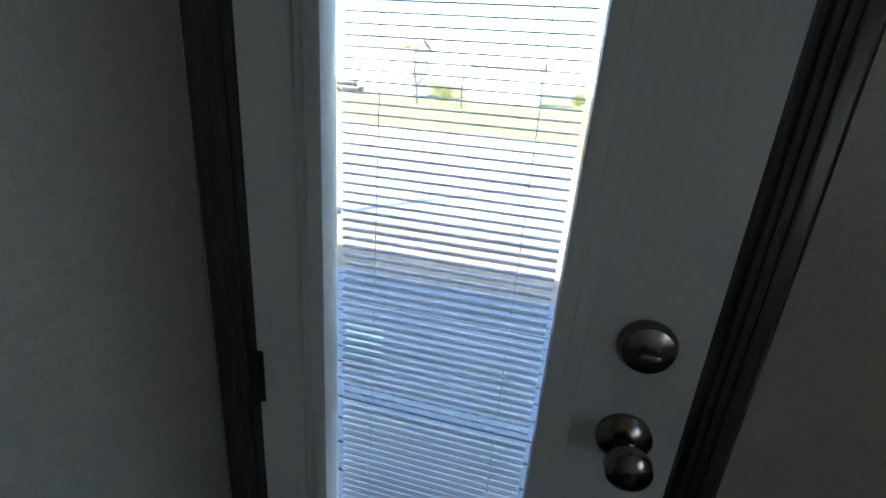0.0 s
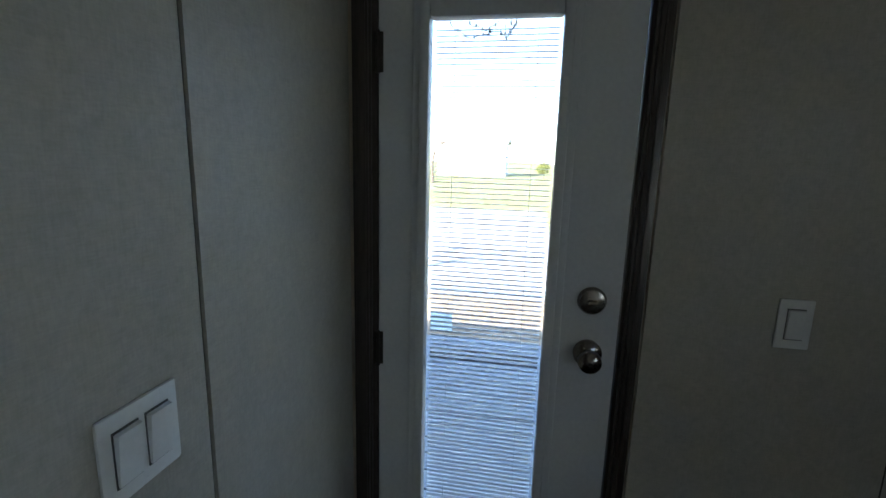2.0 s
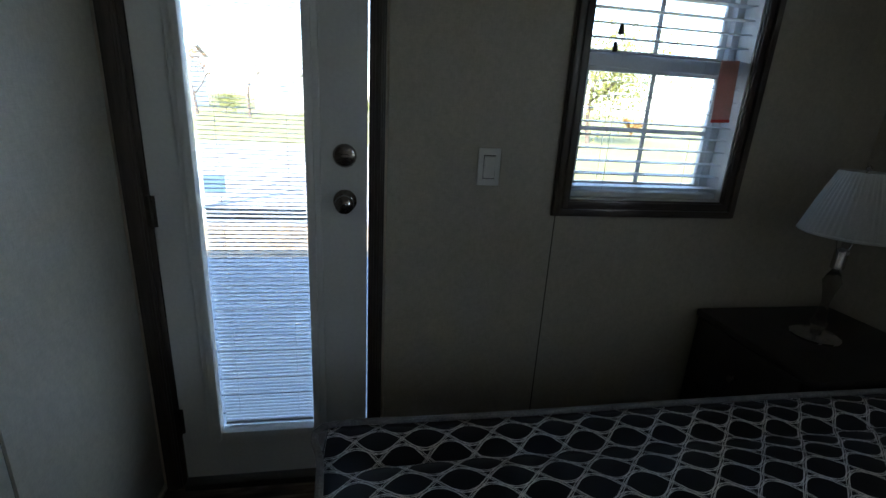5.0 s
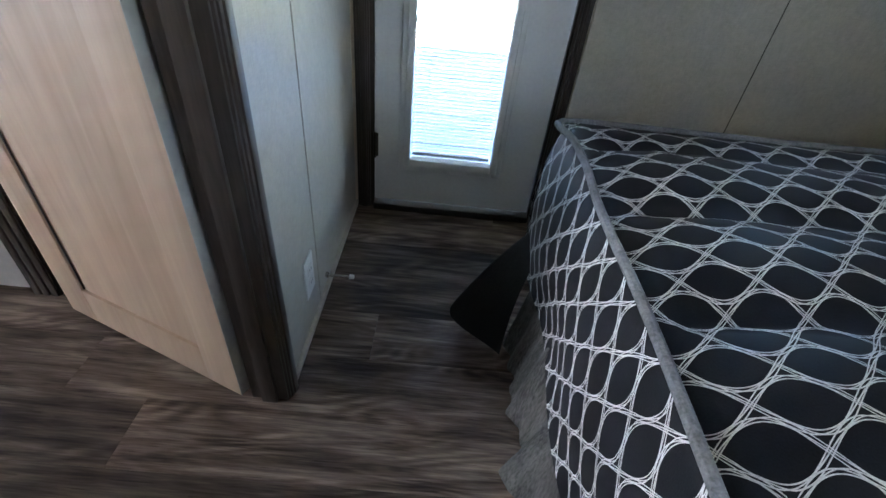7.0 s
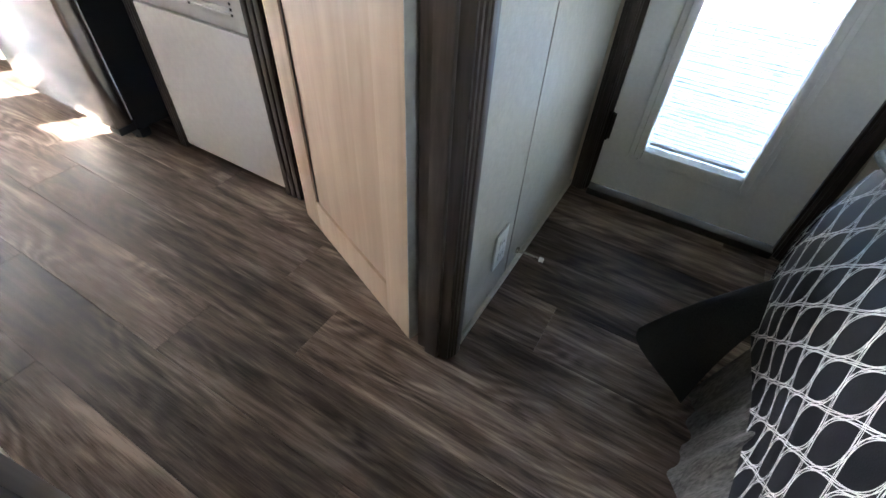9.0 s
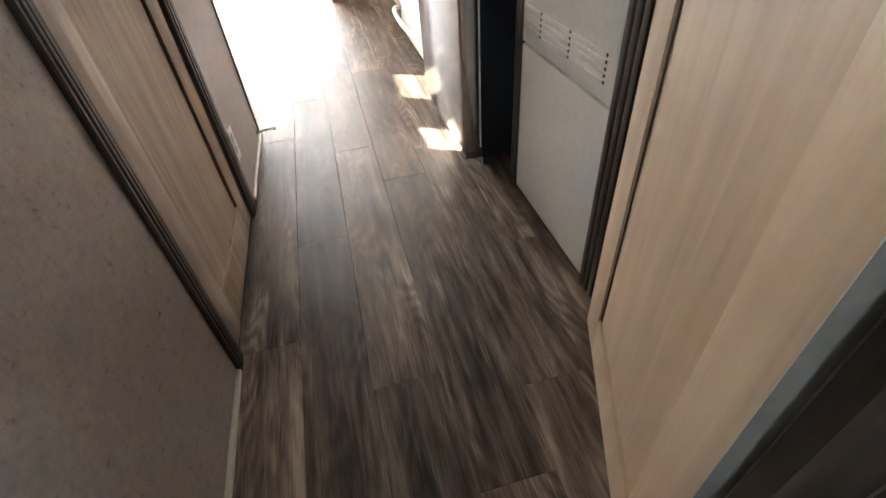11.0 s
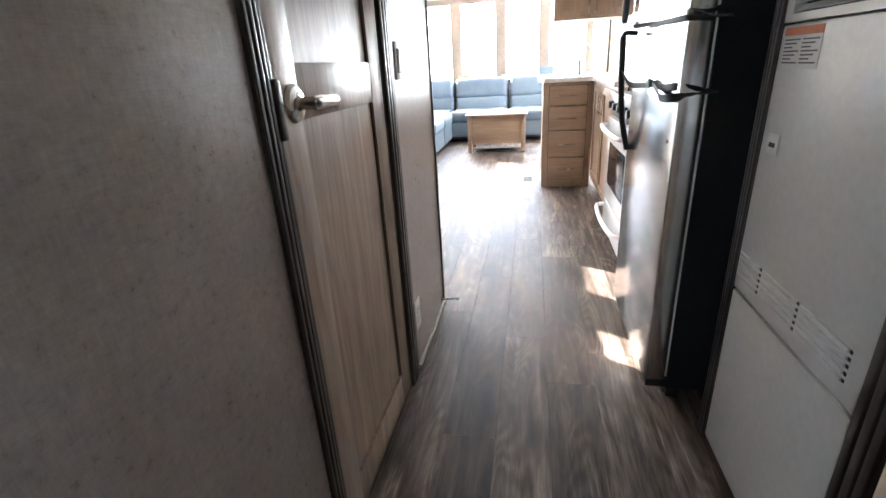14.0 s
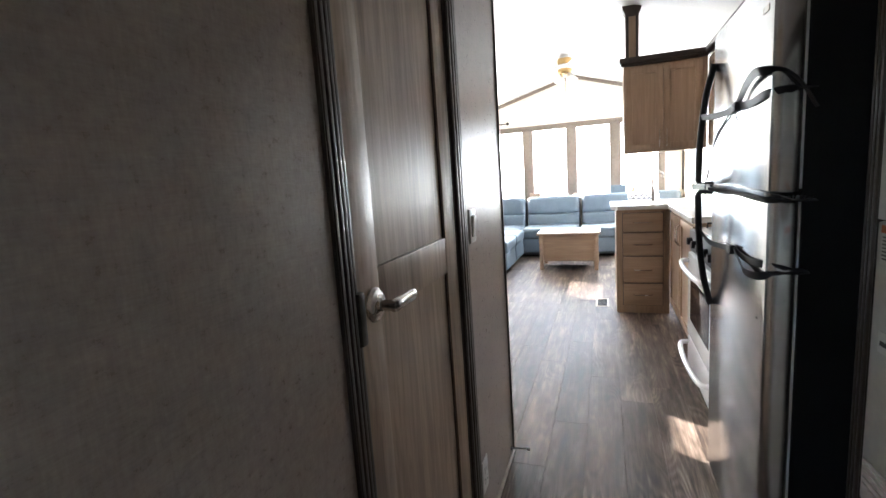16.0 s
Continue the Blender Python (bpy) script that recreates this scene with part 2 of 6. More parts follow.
M_LEAF = wood("pale_maple_laminate", (0.28, 0.192, 0.132), (0.45, 0.332, 0.24), 0.46, (9, 9, 0.55), 3.2, (0.30, 0.70), 0.05)
M_BATHDOOR = wood("grey_brown_streaked_oak", (0.16, 0.110, 0.079), (0.43, 0.315, 0.234), 0.34, (22, 22, 1.6), 2.4, (0.33, 0.63), 0.3)
M_CAB = wood("light_oak_cabinet", (0.27, 0.18, 0.12), (0.47, 0.335, 0.235), 0.42, (16, 16, 1), 3, (0.3, 0.7), 0.1)
M_CABY = wood("light_oak_drawer", (0.27, 0.18, 0.12), (0.47, 0.335, 0.235), 0.42, (16, 1, 16), 3, (0.3, 0.7), 0.1)
M_TABLE = wood("honey_oak_table", (0.22, 0.148, 0.098), (0.36, 0.255, 0.175), 0.35, (16, 1, 16), 3, (0.3, 0.7), 0.1)
M_DARKWOOD = wood("espresso_wood", (0.007, 0.005, 0.004), (0.018, 0.013, 0.010), 0.5, (10, 1, 10), 4)
M_WHITE = mottled("white_door_paint", (0.66, 0.67, 0.68), (0.74, 0.75, 0.76), 0.4, 90, 3, 0.05)
M_PLASTIC = mottled("white_plastic", (0.72, 0.72, 0.70), (0.78, 0.78, 0.76), 0.35, 120, 6, 0.02)
M_VINYL = mottled("white_vinyl_frame", (0.74, 0.75, 0.76), (0.80, 0.81, 0.82), 0.35, 100, 4, 0.03)
M_SLAT = mottled("white_blind_slat", (0.72, 0.74, 0.77), (0.79, 0.81, 0.84), 0.45, 60, 3, 0.03)
M_NICKEL = mottled("brushed_nickel", (0.46, 0.44, 0.42), (0.58, 0.56, 0.53), 0.26, 140, 8, 0.04, 1.0)
M_AGED = mottled("aged_nickel", (0.20, 0.18, 0.165), (0.30, 0.275, 0.25), 0.24, 140, 8, 0.04, 1.0)
M_BRONZE = mottled("dark_bronze", (0.05, 0.045, 0.04), (0.08, 0.07, 0.06), 0.4, 90, 8, 0.05, 0.7)
M_STEEL = mottled("stainless_steel", (0.60, 0.62, 0.64), (0.70, 0.72, 0.74), 0.17, 60, 4, 0.004, 1.0, (1, 1, 30), 0.0005, 0.02)
M_APPL = mottled("warm_white_enamel", (0.61, 0.60, 0.585), (0.69, 0.68, 0.66), 0.34, 50, 3, 0.03)
M_APPLW = mottled("white_enamel", (0.74, 0.75, 0.77), (0.8, 0.81, 0.83), 0.2, 50, 3, 0.02)
M_BLACK = mottled("black_textured_metal", (0.010, 0.010, 0.011), (0.014, 0.014, 0.0145), 0.75, 200, 5, 0.2)
M_BLACK.node_tree.nodes["Principled BSDF"].inputs["Specular IOR Level"].default_value = 0.18
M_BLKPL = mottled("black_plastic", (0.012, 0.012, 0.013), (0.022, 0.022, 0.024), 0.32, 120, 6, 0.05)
M_DARKGLASS = mottled("dark_oven_glass", (0.01, 0.01, 0.012), (0.014, 0.014, 0.016), 0.08, 20, 2, 0.0)
M_STRAP = mottled("black_webbing", (0.014, 0.014, 0.016), (0.035, 0.035, 0.04), 0.6, 500, 10, 0.3)
M_CLEAR = mottled("silver_strap_film", (0.42, 0.46, 0.5), (0.6, 0.64, 0.68), 0.15, 40, 10, 0.3, 0.8)
M_SOFA = mottled("blue_grey_leather", (0.085, 0.115, 0.145), (0.135, 0.172, 0.205), 0.5, 130, 5, 0.25)
M_COUNTER = mottled("pale_laminate", (0.62, 0.61, 0.59), (0.75, 0.74, 0.72), 0.25, 90, 5, 0.02)
M_PIPING = mottled("grey_piping", (0.10, 0.10, 0.105), (0.25, 0.25, 0.26), 0.8, 260, 30, 0.4)
M_SKIRT = mottled("grey_slub_cloth", (0.050, 0.048, 0.046), (0.23, 0.22, 0.21), 0.7, 130, 12, 0.45, 0.0, (2.2, 2.2, 0.25))
M_SHEET = mottled("black_lining_cloth", (0.018, 0.017, 0.018), (0.042, 0.040, 0.040), 0.8, 300, 8, 0.2)
M_SHADE = thin_cloth("white_pleated_cloth", (0.72, 0.72, 0.74), 0.25)
M_VAL = thin_cloth("grey_sheer_cloth", (0.35, 0.33, 0.325), 0.68)
M_VALB = thin_cloth("dark_hem_cloth", (0.025, 0.025, 0.03), 0.15)
M_GLASS = glass_mat("window_glass")
M_CRYSTAL = glass_mat("lamp_crystal", (0.42, 0.40, 0.38))
M_PINK = thin_cloth("pink_plastic", (0.74, 0.47, 0.42), 0.45)
M_RED = mottled("red_plastic", (0.55, 0.05, 0.04), (0.62, 0.07, 0.05), 0.4, 80, 8, 0.05)
M_ORANGE = mottled("orange_label", (0.55, 0.13, 0.03), (0.62, 0.16, 0.04), 0.5, 80, 8, 0.02)
M_LABEL = mottled("paper_label", (0.68, 0.68, 0.66), (0.76, 0.76, 0.74), 0.6, 80, 8, 0.02)
M_INK = mottled("grey_print", (0.10, 0.10, 0.10), (0.14, 0.14, 0.14), 0.6, 80, 8, 0.0)
M_BRASS = mottled("antique_brass", (0.42, 0.27, 0.11), (0.55, 0.37, 0.17), 0.3, 90, 6, 0.05, 0.9)
M_FROST = glass_mat("frosted_glass", (0.96, 0.95, 0.92), 0.35)
M_BEIGE = mottled("beige_ceramic", (0.5, 0.38, 0.27), (0.6, 0.46, 0.33), 0.4, 60, 6, 0.05)
M_GRASS = mottled("autumn_grass", (0.125, 0.128, 0.040), (0.25, 0.235, 0.085), 0.9, 6.0, 0.12, 0.5, 0.0, (1, 1, 1), 0.03)
M_DECK = wood("grey_deck_board", (0.13, 0.14, 0.155), (0.24, 0.255, 0.275), 0.7, (1, 14, 14), 3, (0.3, 0.7), 0.2, 0.2)
M_BARK = mottled("brown_bark", (0.06, 0.045, 0.035), (0.13, 0.10, 0.075), 0.9, 40, 4, 0.6)
M_LEAVES = mottled("yellow_green_leaves", (0.07, 0.10, 0.02), (0.20, 0.19, 0.045), 0.7, 4, 0.5, 0.1)
M_RUSSET = mottled("russet_leaves", (0.20, 0.10, 0.03), (0.32, 0.19, 0.06), 0.7, 4, 0.5, 0.1)
M_EDGE = mottled("grey_edge_band", (0.26, 0.25, 0.24), (0.34, 0.33, 0.31), 0.6, 40, 4, 0.1)
M_SIDING = mottled("white_siding", (0.62, 0.63, 0.64), (0.72, 0.73, 0.74), 0.6, 20, 1, 0.1)
M_ROOF = mottled("pale_metal_roof", (0.38, 0.38, 0.39), (0.48, 0.48, 0.49), 0.85, 20, 1, 0.3)
M_FARGLASS = mottled("blue_grey_pane", (0.16, 0.20, 0.26), (0.22, 0.26, 0.32), 0.15, 20, 1, 0.0)
M_GRAVEL = mottled("pale_gravel", (0.28, 0.27, 0.25), (0.40, 0.39, 0.36), 0.9, 30, 0.8, 0.5, 0.0, (1, 1, 1), 0.01)
M_LITTER = mottled("leaf_litter", (0.16, 0.11, 0.06), (0.36, 0.27, 0.17), 0.9, 14, 1.5, 0.6, 0.0, (1, 1, 1), 0.02)
M_BLUE = thin_cloth("pale_blue_film", (0.84, 0.92, 0.97), 0.95)

# ---- mesh helpers ----
def box(bm, x0, x1, y0, y1, z0, z1, bevel=0.0, seg=2):
    g = bmesh.ops.create_cube(bm, size=1.0)
    vs = g["verts"]
    bmesh.ops.scale(bm, vec=(x1 - x0, y1 - y0, z1 - z0), verts=vs)
    bmesh.ops.translate(bm, vec=((x0 + x1) / 2, (y0 + y1) / 2, (z0 + z1) / 2), verts=vs)
    if bevel:
        es = list({e for v in vs for e in v.link_edges})
        bmesh.ops.bevel(bm, geom=es, offset=bevel, segments=seg, profile=0.6, affect='EDGES')
    return bm


def boxed(*a, **k):
    return box(bmesh.new(), *a, **k)


def boxes(rows, bevel=0.0):
    bm = bmesh.new()
    for r in rows:
        box(bm, *r, bevel=bevel)
    return bm


def lathe(profile, seg=24, centre=(0, 0, 0), axis='z', waves=0, wave=0.0):
    """A body turned from (radius, height) pairs; waves pleats it."""
    bm = bmesh.new()
    rings = []
    for r, h in profile:
        ring = []
        for i in range(seg):
            a = 2 * math.pi * i / seg
            rr = r * (1 + wave * math.cos(waves * a)) if waves else r
            p = (rr * math.cos(a), rr * math.sin(a), h)
            if axis == 'y':
                p = (p[0], -p[2], p[1])
            elif axis == 'x':
                p = (p[2], p[0], p[1])
            ring.append(bm.verts.new((p[0] + centre[0], p[1] + centre[1], p[2] + centre[2])))
        rings.append(ring)
    for a, b in zip(rings, rings[1:]):
        for i in range(seg):
            bm.faces.new((a[i], a[(i + 1) % seg], b[(i + 1) % seg], b[i]))
    for ring in (rings[0], rings[-1]):
        if (ring[0].co - ring[seg // 2].co).length > 1e-4:
            bm.faces.new(ring)
    bmesh.ops.recalc_face_normals(bm, faces=bm.faces)
    return bm


def tube(points, radius, seg=8, flat=1.0, bm=None, closed=False):
    """A round (or flattened) tube along points."""
    bm = bm or bmesh.new()
    pts = [Vector(p) for p in points]
    rings = []
    n = len(pts)
    for i, p in enumerate(pts):
        d = (pts[min(i + 1, n - 1)] - pts[max(i - 1, 0)]).normalized()
        up = Vector((0, 0, 1)) if abs(d.z) < 0.95 else Vector((1, 0, 0))
        s = d.cross(up).normalized()
        w = s.cross(d).normalized()
        r = radius[i] if isinstance(radius, (list, tuple)) else radius
        rings.append([bm.verts.new(p + s * r * flat * math.cos(2 * math.pi * k / seg) + w * r * math.sin(2 * math.pi * k / seg)) for k in range(seg)])
    for a, b in zip(rings, rings[1:]):
        for k in range(seg):
            bm.faces.new((a[k], a[(k + 1) % seg], b[(k + 1) % seg], b[k]))
    bm.faces.new(rings[0]), bm.faces.new(rings[-1])
    bmesh.ops.recalc_face_normals(bm, faces=bm.faces)
    return bm


def smooth_path(points, n=8):
    """A Catmull-Rom curve through points."""
    p = [Vector(q) for q in points]
    p = [2 * p[0] - p[1]] + p + [2 * p[-1] - p[-2]]
    out = []
    for a, b, c, d in zip(p, p[1:], p[2:], p[3:]):
        for k in range(n):
            s = k / n
            out.append(0.5 * (2 * b + (c - a) * s + (2 * a - 5 * b + 4 * c - d) * s * s + (3 * b - a - 3 * c + d) * s ** 3))
    out.append(p[-2])
    return out


def ribbon(points, width, thick, normal):
    """A flat strap along points, with its width across normal."""
    bm = bmesh.new()
    pts = [Vector(p) for p in points]
    nrm = Vector(normal)
    rings = []
    for i, p in enumerate(pts):
        d = (pts[min(i + 1, len(pts) - 1)] - pts[max(i - 1, 0)]).normalized()
        s = d.cross(nrm).normalized() * width / 2
        w = d.cross(s).normalized() * thick / 2
        rings.append([bm.verts.new(p + q) for q in (s + w, s - w, -s - w, -s + w)])
    for a, b in zip(rings, rings[1:]):
        for k in range(4):
            bm.faces.new((a[k], a[(k + 1) % 4], b[(k + 1) % 4], b[k]))
    bm.faces.new(rings[0]), bm.faces.new(rings[-1])
    bmesh.ops.recalc_face_normals(bm, faces=bm.faces)
    return bm


def prism(outline, lo, hi, axis='z'):
    """An outline of (a, b) pairs pushed from lo to hi along an axis."""
    bm = bmesh.new()
    def at(a, b, h):
        return {'z': (a, b, h), 'x': (h, a, b), 'y': (a, h, b)}[axis]
    bot = [bm.verts.new(at(a, b, lo)) for a, b in outline]
    top = [bm.verts.new(at(a, b, hi)) for a, b in outline]
    n = len(outline)
    for i in range(n):
        bm.faces.new((bot[i], bot[(i + 1) % n], top[(i + 1) % n], top[i]))
    bm.faces.new(bot[::-1]), bm.faces.new(top)
    bmesh.ops.recalc_face_normals(bm, faces=bm.faces)
    return bm


def moved(bm, m):
    bmesh.ops.transform(bm, matrix=m, verts=bm.verts)
    return bm


def mesh_of(name, bm, material, smooth=None):
    me = bpy.data.meshes.new(name)
    bmesh.ops.recalc_face_normals(bm, faces=bm.faces)
    bm.to_mesh(me)
    bm.free()
    me.materials.append(material)
    if smooth is not None:
        me.polygons.foreach_set("use_smooth", [True] * len(me.polygons))
        me.set_sharp_from_angle(angle=radians(smooth))
    return me


def part(name, bm, material, parent, label="", smooth=35):
    ob = new(name, mesh_of(name, bm, material, smooth))
    ob.parent = parent
    if label:
        ob["label"] = label
    return ob


def piece(name, me, parent, m):
    ob = new(name, me)
    ob.parent = parent
    ob.matrix_local = m
    return ob


def thing(name, label, category, at=(0, 0, 0), group="", kind=""):
    ob = new(name)
    ob.location = at
    ob.empty_display_size = 0.1
    return tagged(ob, label, category, group, kind)


def solid(name, bm, material, label, category, group="", kind="", smooth=35):
    return tagged(new(name, mesh_of(name, bm, material, smooth)), label, category, group, kind)


# ---- the plan, in metres ----
X_EAST, X_WEST, Y_S = 2.42, -8.2, -3.27      # bedroom end wall, living-room end wall, south wall; the north wall is y = 0
EAVE, RIDGE, Y_RIDGE = 2.36, 2.84, -1.635
HALL_Y, HALL_END = -1.58, -2.11              # hall's south wall and its end
WT = 0.12                                    # outer wall thickness


def roof_z(y):
    return RIDGE - (RIDGE - EAVE) * abs(y - Y_RIDGE) / abs(Y_RIDGE)


def structure(name, bm, material, label, category="wall", smooth=35):
    return solid(name, bm, material, label, category, kind="structure", smooth=smooth)


# floor slab below the planks
floor = structure("floor", boxed(X_WEST - WT, X_EAST + WT, Y_S - WT, WT, -0.10, -0.006), M_CORE, "grey-brown wood-look plank floor throughout", "floor")

# north wall: bedroom door, bedroom window, kitchen window
NDOOR = (0.045, 0.700, 1.955)
NWIN = (1.308, 1.866, 1.02, 1.872)
KWIN = (-7.6, -5.3, 1.0, 2.0)
top = EAVE + 0.02
wall_north = structure("wall_north", boxes([
    (NDOOR[1], NWIN[0], 0.006, WT, 0, top), (NDOOR[0], NDOOR[1], 0.006, WT, NDOOR[2], top), (NWIN[0], NWIN[1], 0.006, WT, 0, NWIN[2]),
    (NWIN[0], NWIN[1], 0.006, WT, NWIN[3], top), (NWIN[1], X_EAST + WT, 0.006, WT, 0, top), (KWIN[1], NDOOR[0], 0.006, WT, 0, top),
    (KWIN[0], KWIN[1], 0.006, WT, 0, KWIN[2]), (KWIN[0], KWIN[1], 0.006, WT, KWIN[3], top), (X_WEST - WT, KWIN[0], 0.006, WT, 0, top)]),
    M_CREAM, "outer wall with taupe panels in the bedroom")
# bedroom wall panels with narrow dark joints
for rows in ([(NDOOR[1] + 0.03, 1.272, -0.0, 0.006, 0.0, top)],
             [(1.2765, X_EAST, 0.0, 0.006, 0.0, NWIN[2]), (1.2765, X_EAST, 0.0, 0.006, NWIN[3], top), (1.2765, NWIN[0], 0.0, 0.006, NWIN[2], NWIN[3]), (NWIN[1], X_EAST, 0.0, 0.006, NWIN[2], NWIN[3])],
             [(0.0, NDOOR[1] + 0.03, 0.0, 0.006, NDOOR[2] + 0.03, top)]):
    part("panel", boxes(rows), M_WALL, wall_north)
part("batten", boxed(1.2715, 1.2770, 0.001, 0.0055, 0, NWIN[2] - 0.05), M_CORE, wall_north)

# partition between bedroom and hall, with the doorway
PW = 0.09
DW0, DW1, DWH = -0.873, -1.515, 1.99
wall_partition = structure("wall_partition", boxes([
    (-PW + 0.006, -0.006, DW0, 0.006, 0, 2.82), (-PW + 0.006, -0.006, DW1, DW0, DWH, 2.82), (-PW + 0.006, -0.006, Y_S, DW1, 0, 2.82)]), M_CORE, "partition wall with taupe panels and a doorway")
for y0, y1 in ((DW0, -0.5555), (-0.5465, -0.0)):
    part("panel", boxed(-0.006, 0.0, y0, y1, 0.0, 2.82), M_WALL, wall_partition)
part("panel", boxed(-0.006, 0.0, Y_S, DW1, 0.0, 2.82), M_WALL, wall_partition)
part("panel", boxed(-0.006, 0.0, DW1, DW0, DWH, 2.82), M_WALL, wall_partition)
part("panel", boxed(-PW, -PW + 0.006, DW0, -0.605, 0.0, 2.82), M_HALLWALL, wall_partition)
part("panel", boxed(-PW, -PW + 0.006, DW1, DW0, DWH, 2.82), M_HALLWALL, wall_partition)

# opening for an unseen window, added to carry the bedroom fill lamp
EW = (-3.0, -2.1, 1.0, 1.9)
wall_east = structure("wall_east", boxes([(X_EAST, X_EAST + WT, EW[1], 0.0, 0, 2.82), (X_EAST, X_EAST + WT, Y_S, EW[0], 0, 2.82), (X_EAST, X_EAST + WT, EW[0], EW[1], 0, EW[2]), (X_EAST, X_EAST + WT, EW[0], EW[1], EW[3], 2.82)]), M_WALL, "taupe panelled bedroom end wall")

# south wall with the high windows that let the sun in
SW = ((-4.09, -3.67), (-3.39, -3.03))
SWZ = (1.69, 2.08)

SL = (-6.80, -6.02, 1.20, 1.56)
rows = []
xs = [X_WEST - WT, SL[0], SL[1], SW[0][0], SW[0][1], SW[1][0], SW[1][1], X_EAST + WT]
rows += [(xs[i], xs[i + 1], Y_S - WT, Y_S, 0, top) for i in (0, 2, 4, 6)]
rows += [(a, b, Y_S - WT, Y_S, 0, SWZ[0]) for a, b in SW] + [(a, b, Y_S - WT, Y_S, SWZ[1], top) for a, b in SW]
rows += [(SL[0], SL[1], Y_S - WT, Y_S, 0, SL[2]), (SL[0], SL[1], Y_S - WT, Y_S, SL[3], top)]
structure("wall_south", boxes(rows), M_CREAM, "cream outer wall with windows")

# west gable wall with four tall windows
WINS = ((-3.04, -2.45), (-2.32, -1.73), (-1.60, -1.05), (-0.92, -0.33))
WZ = (0.85, 2.03)
rows, y = [], Y_S
for a, b in WINS:
    rows.append((X_WEST - WT, X_WEST, y, a, 0, EAVE - 0.1))
    rows.append((X_WEST - WT, X_WEST, a, b, 0, WZ[0]))
    rows.append((X_WEST - WT, X_WEST, a, b, WZ[1], EAVE - 0.1))
    y = b
rows.append((X_WEST - WT, X_WEST, y, 0.006, 0, EAVE - 0.1))
wall_west = structure("wall_west", boxes(rows), M_CREAM, "cream gable wall with a row of tall windows")
part("gable", prism([(Y_S, EAVE - 0.1), (0.006, EAVE - 0.1), (0.006, EAVE), (Y_RIDGE, RIDGE), (Y_S, EAVE)], X_WEST - WT, X_WEST, 'x'), M_CREAM, wall_west)

# vaulted ceiling, one mesh, and its cross seam
structure("ceiling", prism([(Y_S - WT, roof_z(Y_S) - 0.035), (Y_RIDGE, RIDGE), (WT, roof_z(0) - 0.035), (WT, roof_z(0) + 0.1), (Y_RIDGE, RIDGE + 0.14), (Y_S - WT, roof_z(Y_S) + 0.1)], X_WEST - WT, X_EAST + WT, 'x'), M_CEIL, "white vaulted ceiling", "ceiling")
for y0, y1 in ((Y_S, Y_RIDGE), (Y_RIDGE, 0)):
    structure("trim_ceiling", prism([(y0, roof_z(y0) - 0.004), (y1, roof_z(y1) - 0.004), (y1, roof_z(y1) - 0.001), (y0, roof_z(y0) - 0.001)], -5.063, -5.045, 'x'), M_CREAM, "thin seam strip across the ceiling", "trim")
    structure("trim_gable", prism([(y0, roof_z(y0) - 0.055), (y1, roof_z(y1) - 0.055), (y1, roof_z(y1) - 0.002), (y0, roof_z(y0) - 0.002)], X_WEST, X_WEST + 0.02, 'x'), M_TRIM_GLARE, "brown wooden crown moulding along the gable", "trim")
structure("trim_corner", boxed(X_WEST, X_WEST + 0.018, -0.018, 0.006, 0.9, 2.3), M_TRIM, "thin brown corner moulding", "trim")

# hall south wall with the bathroom doorway, and the bathroom behind it
BD = (-1.455, -0.815, 1.98)
HB = 0.07
for name, r in (("wall_hall", (BD[1], -PW, HALL_Y - HB, HALL_Y, 0, 2.82)), ("wall_over_door", (BD[0], BD[1], HALL_Y - HB, HALL_Y, BD[2], 2.82)),
                ("wall_hall_end", (HALL_END, BD[0], HALL_Y - HB, HALL_Y, 0, 2.82)), ("wall_bathroom", (HALL_END, HALL_END + HB, Y_S, HALL_Y - HB, 0, 2.7))):
    structure(name, boxed(*r), M_HALLWALL, "grey-brown textured vinyl hall wall")
structure("trim_wall_end", boxed(HALL_END - 0.012, HALL_END, HALL_Y - HB, HALL_Y + 0.006, 0, 2.8, bevel=0.002), M_TRIM, "dark corner strip at the end of the hall wall", "trim")

# hall north side: short wall behind the open door, furnace closet, fridge bay
structure("wall_closet", boxes([(-0.72, -PW, -0.60, -0.56, 0, 2.7), (-0.745, -0.72, -0.60, 0.0, 0, 2.5), (-1.345, -1.325, -0.60, 0.0, 0, 2.5), (-1.325, -0.745, -0.60, -0.56, 1.62, 2.7)]), M_HALLWALL, "grey-brown closet wall beside the open door")
structure("wall_fridge_bay", boxed(-2.34, -2.31, -0.62, 0.0, 0, 2.45), M_CAB, "light oak panel beside the refrigerator")

# base strips
for n, r in (("a", (-0.0, 0.012, DW0 + 0.03, -0.0, 0, 0.018)), ("b", (NDOOR[1] + 0.03, X_EAST, -0.012, 0, 0, 0.018)), ("c", (BD[1] + 0.05, -PW, HALL_Y, HALL_Y + 0.012, 0, 0.018)), ("d", (HALL_END, BD[0] - 0.1, HALL_Y, HALL_Y + 0.012, 0, 0.018)), ("e", (-0.72, -PW, -0.612, -0.60, 0, 0.018))):
    structure("baseboard", boxed(*r, bevel=0.004), M_WALL, "thin taupe base strip along the wall", "baseboard")


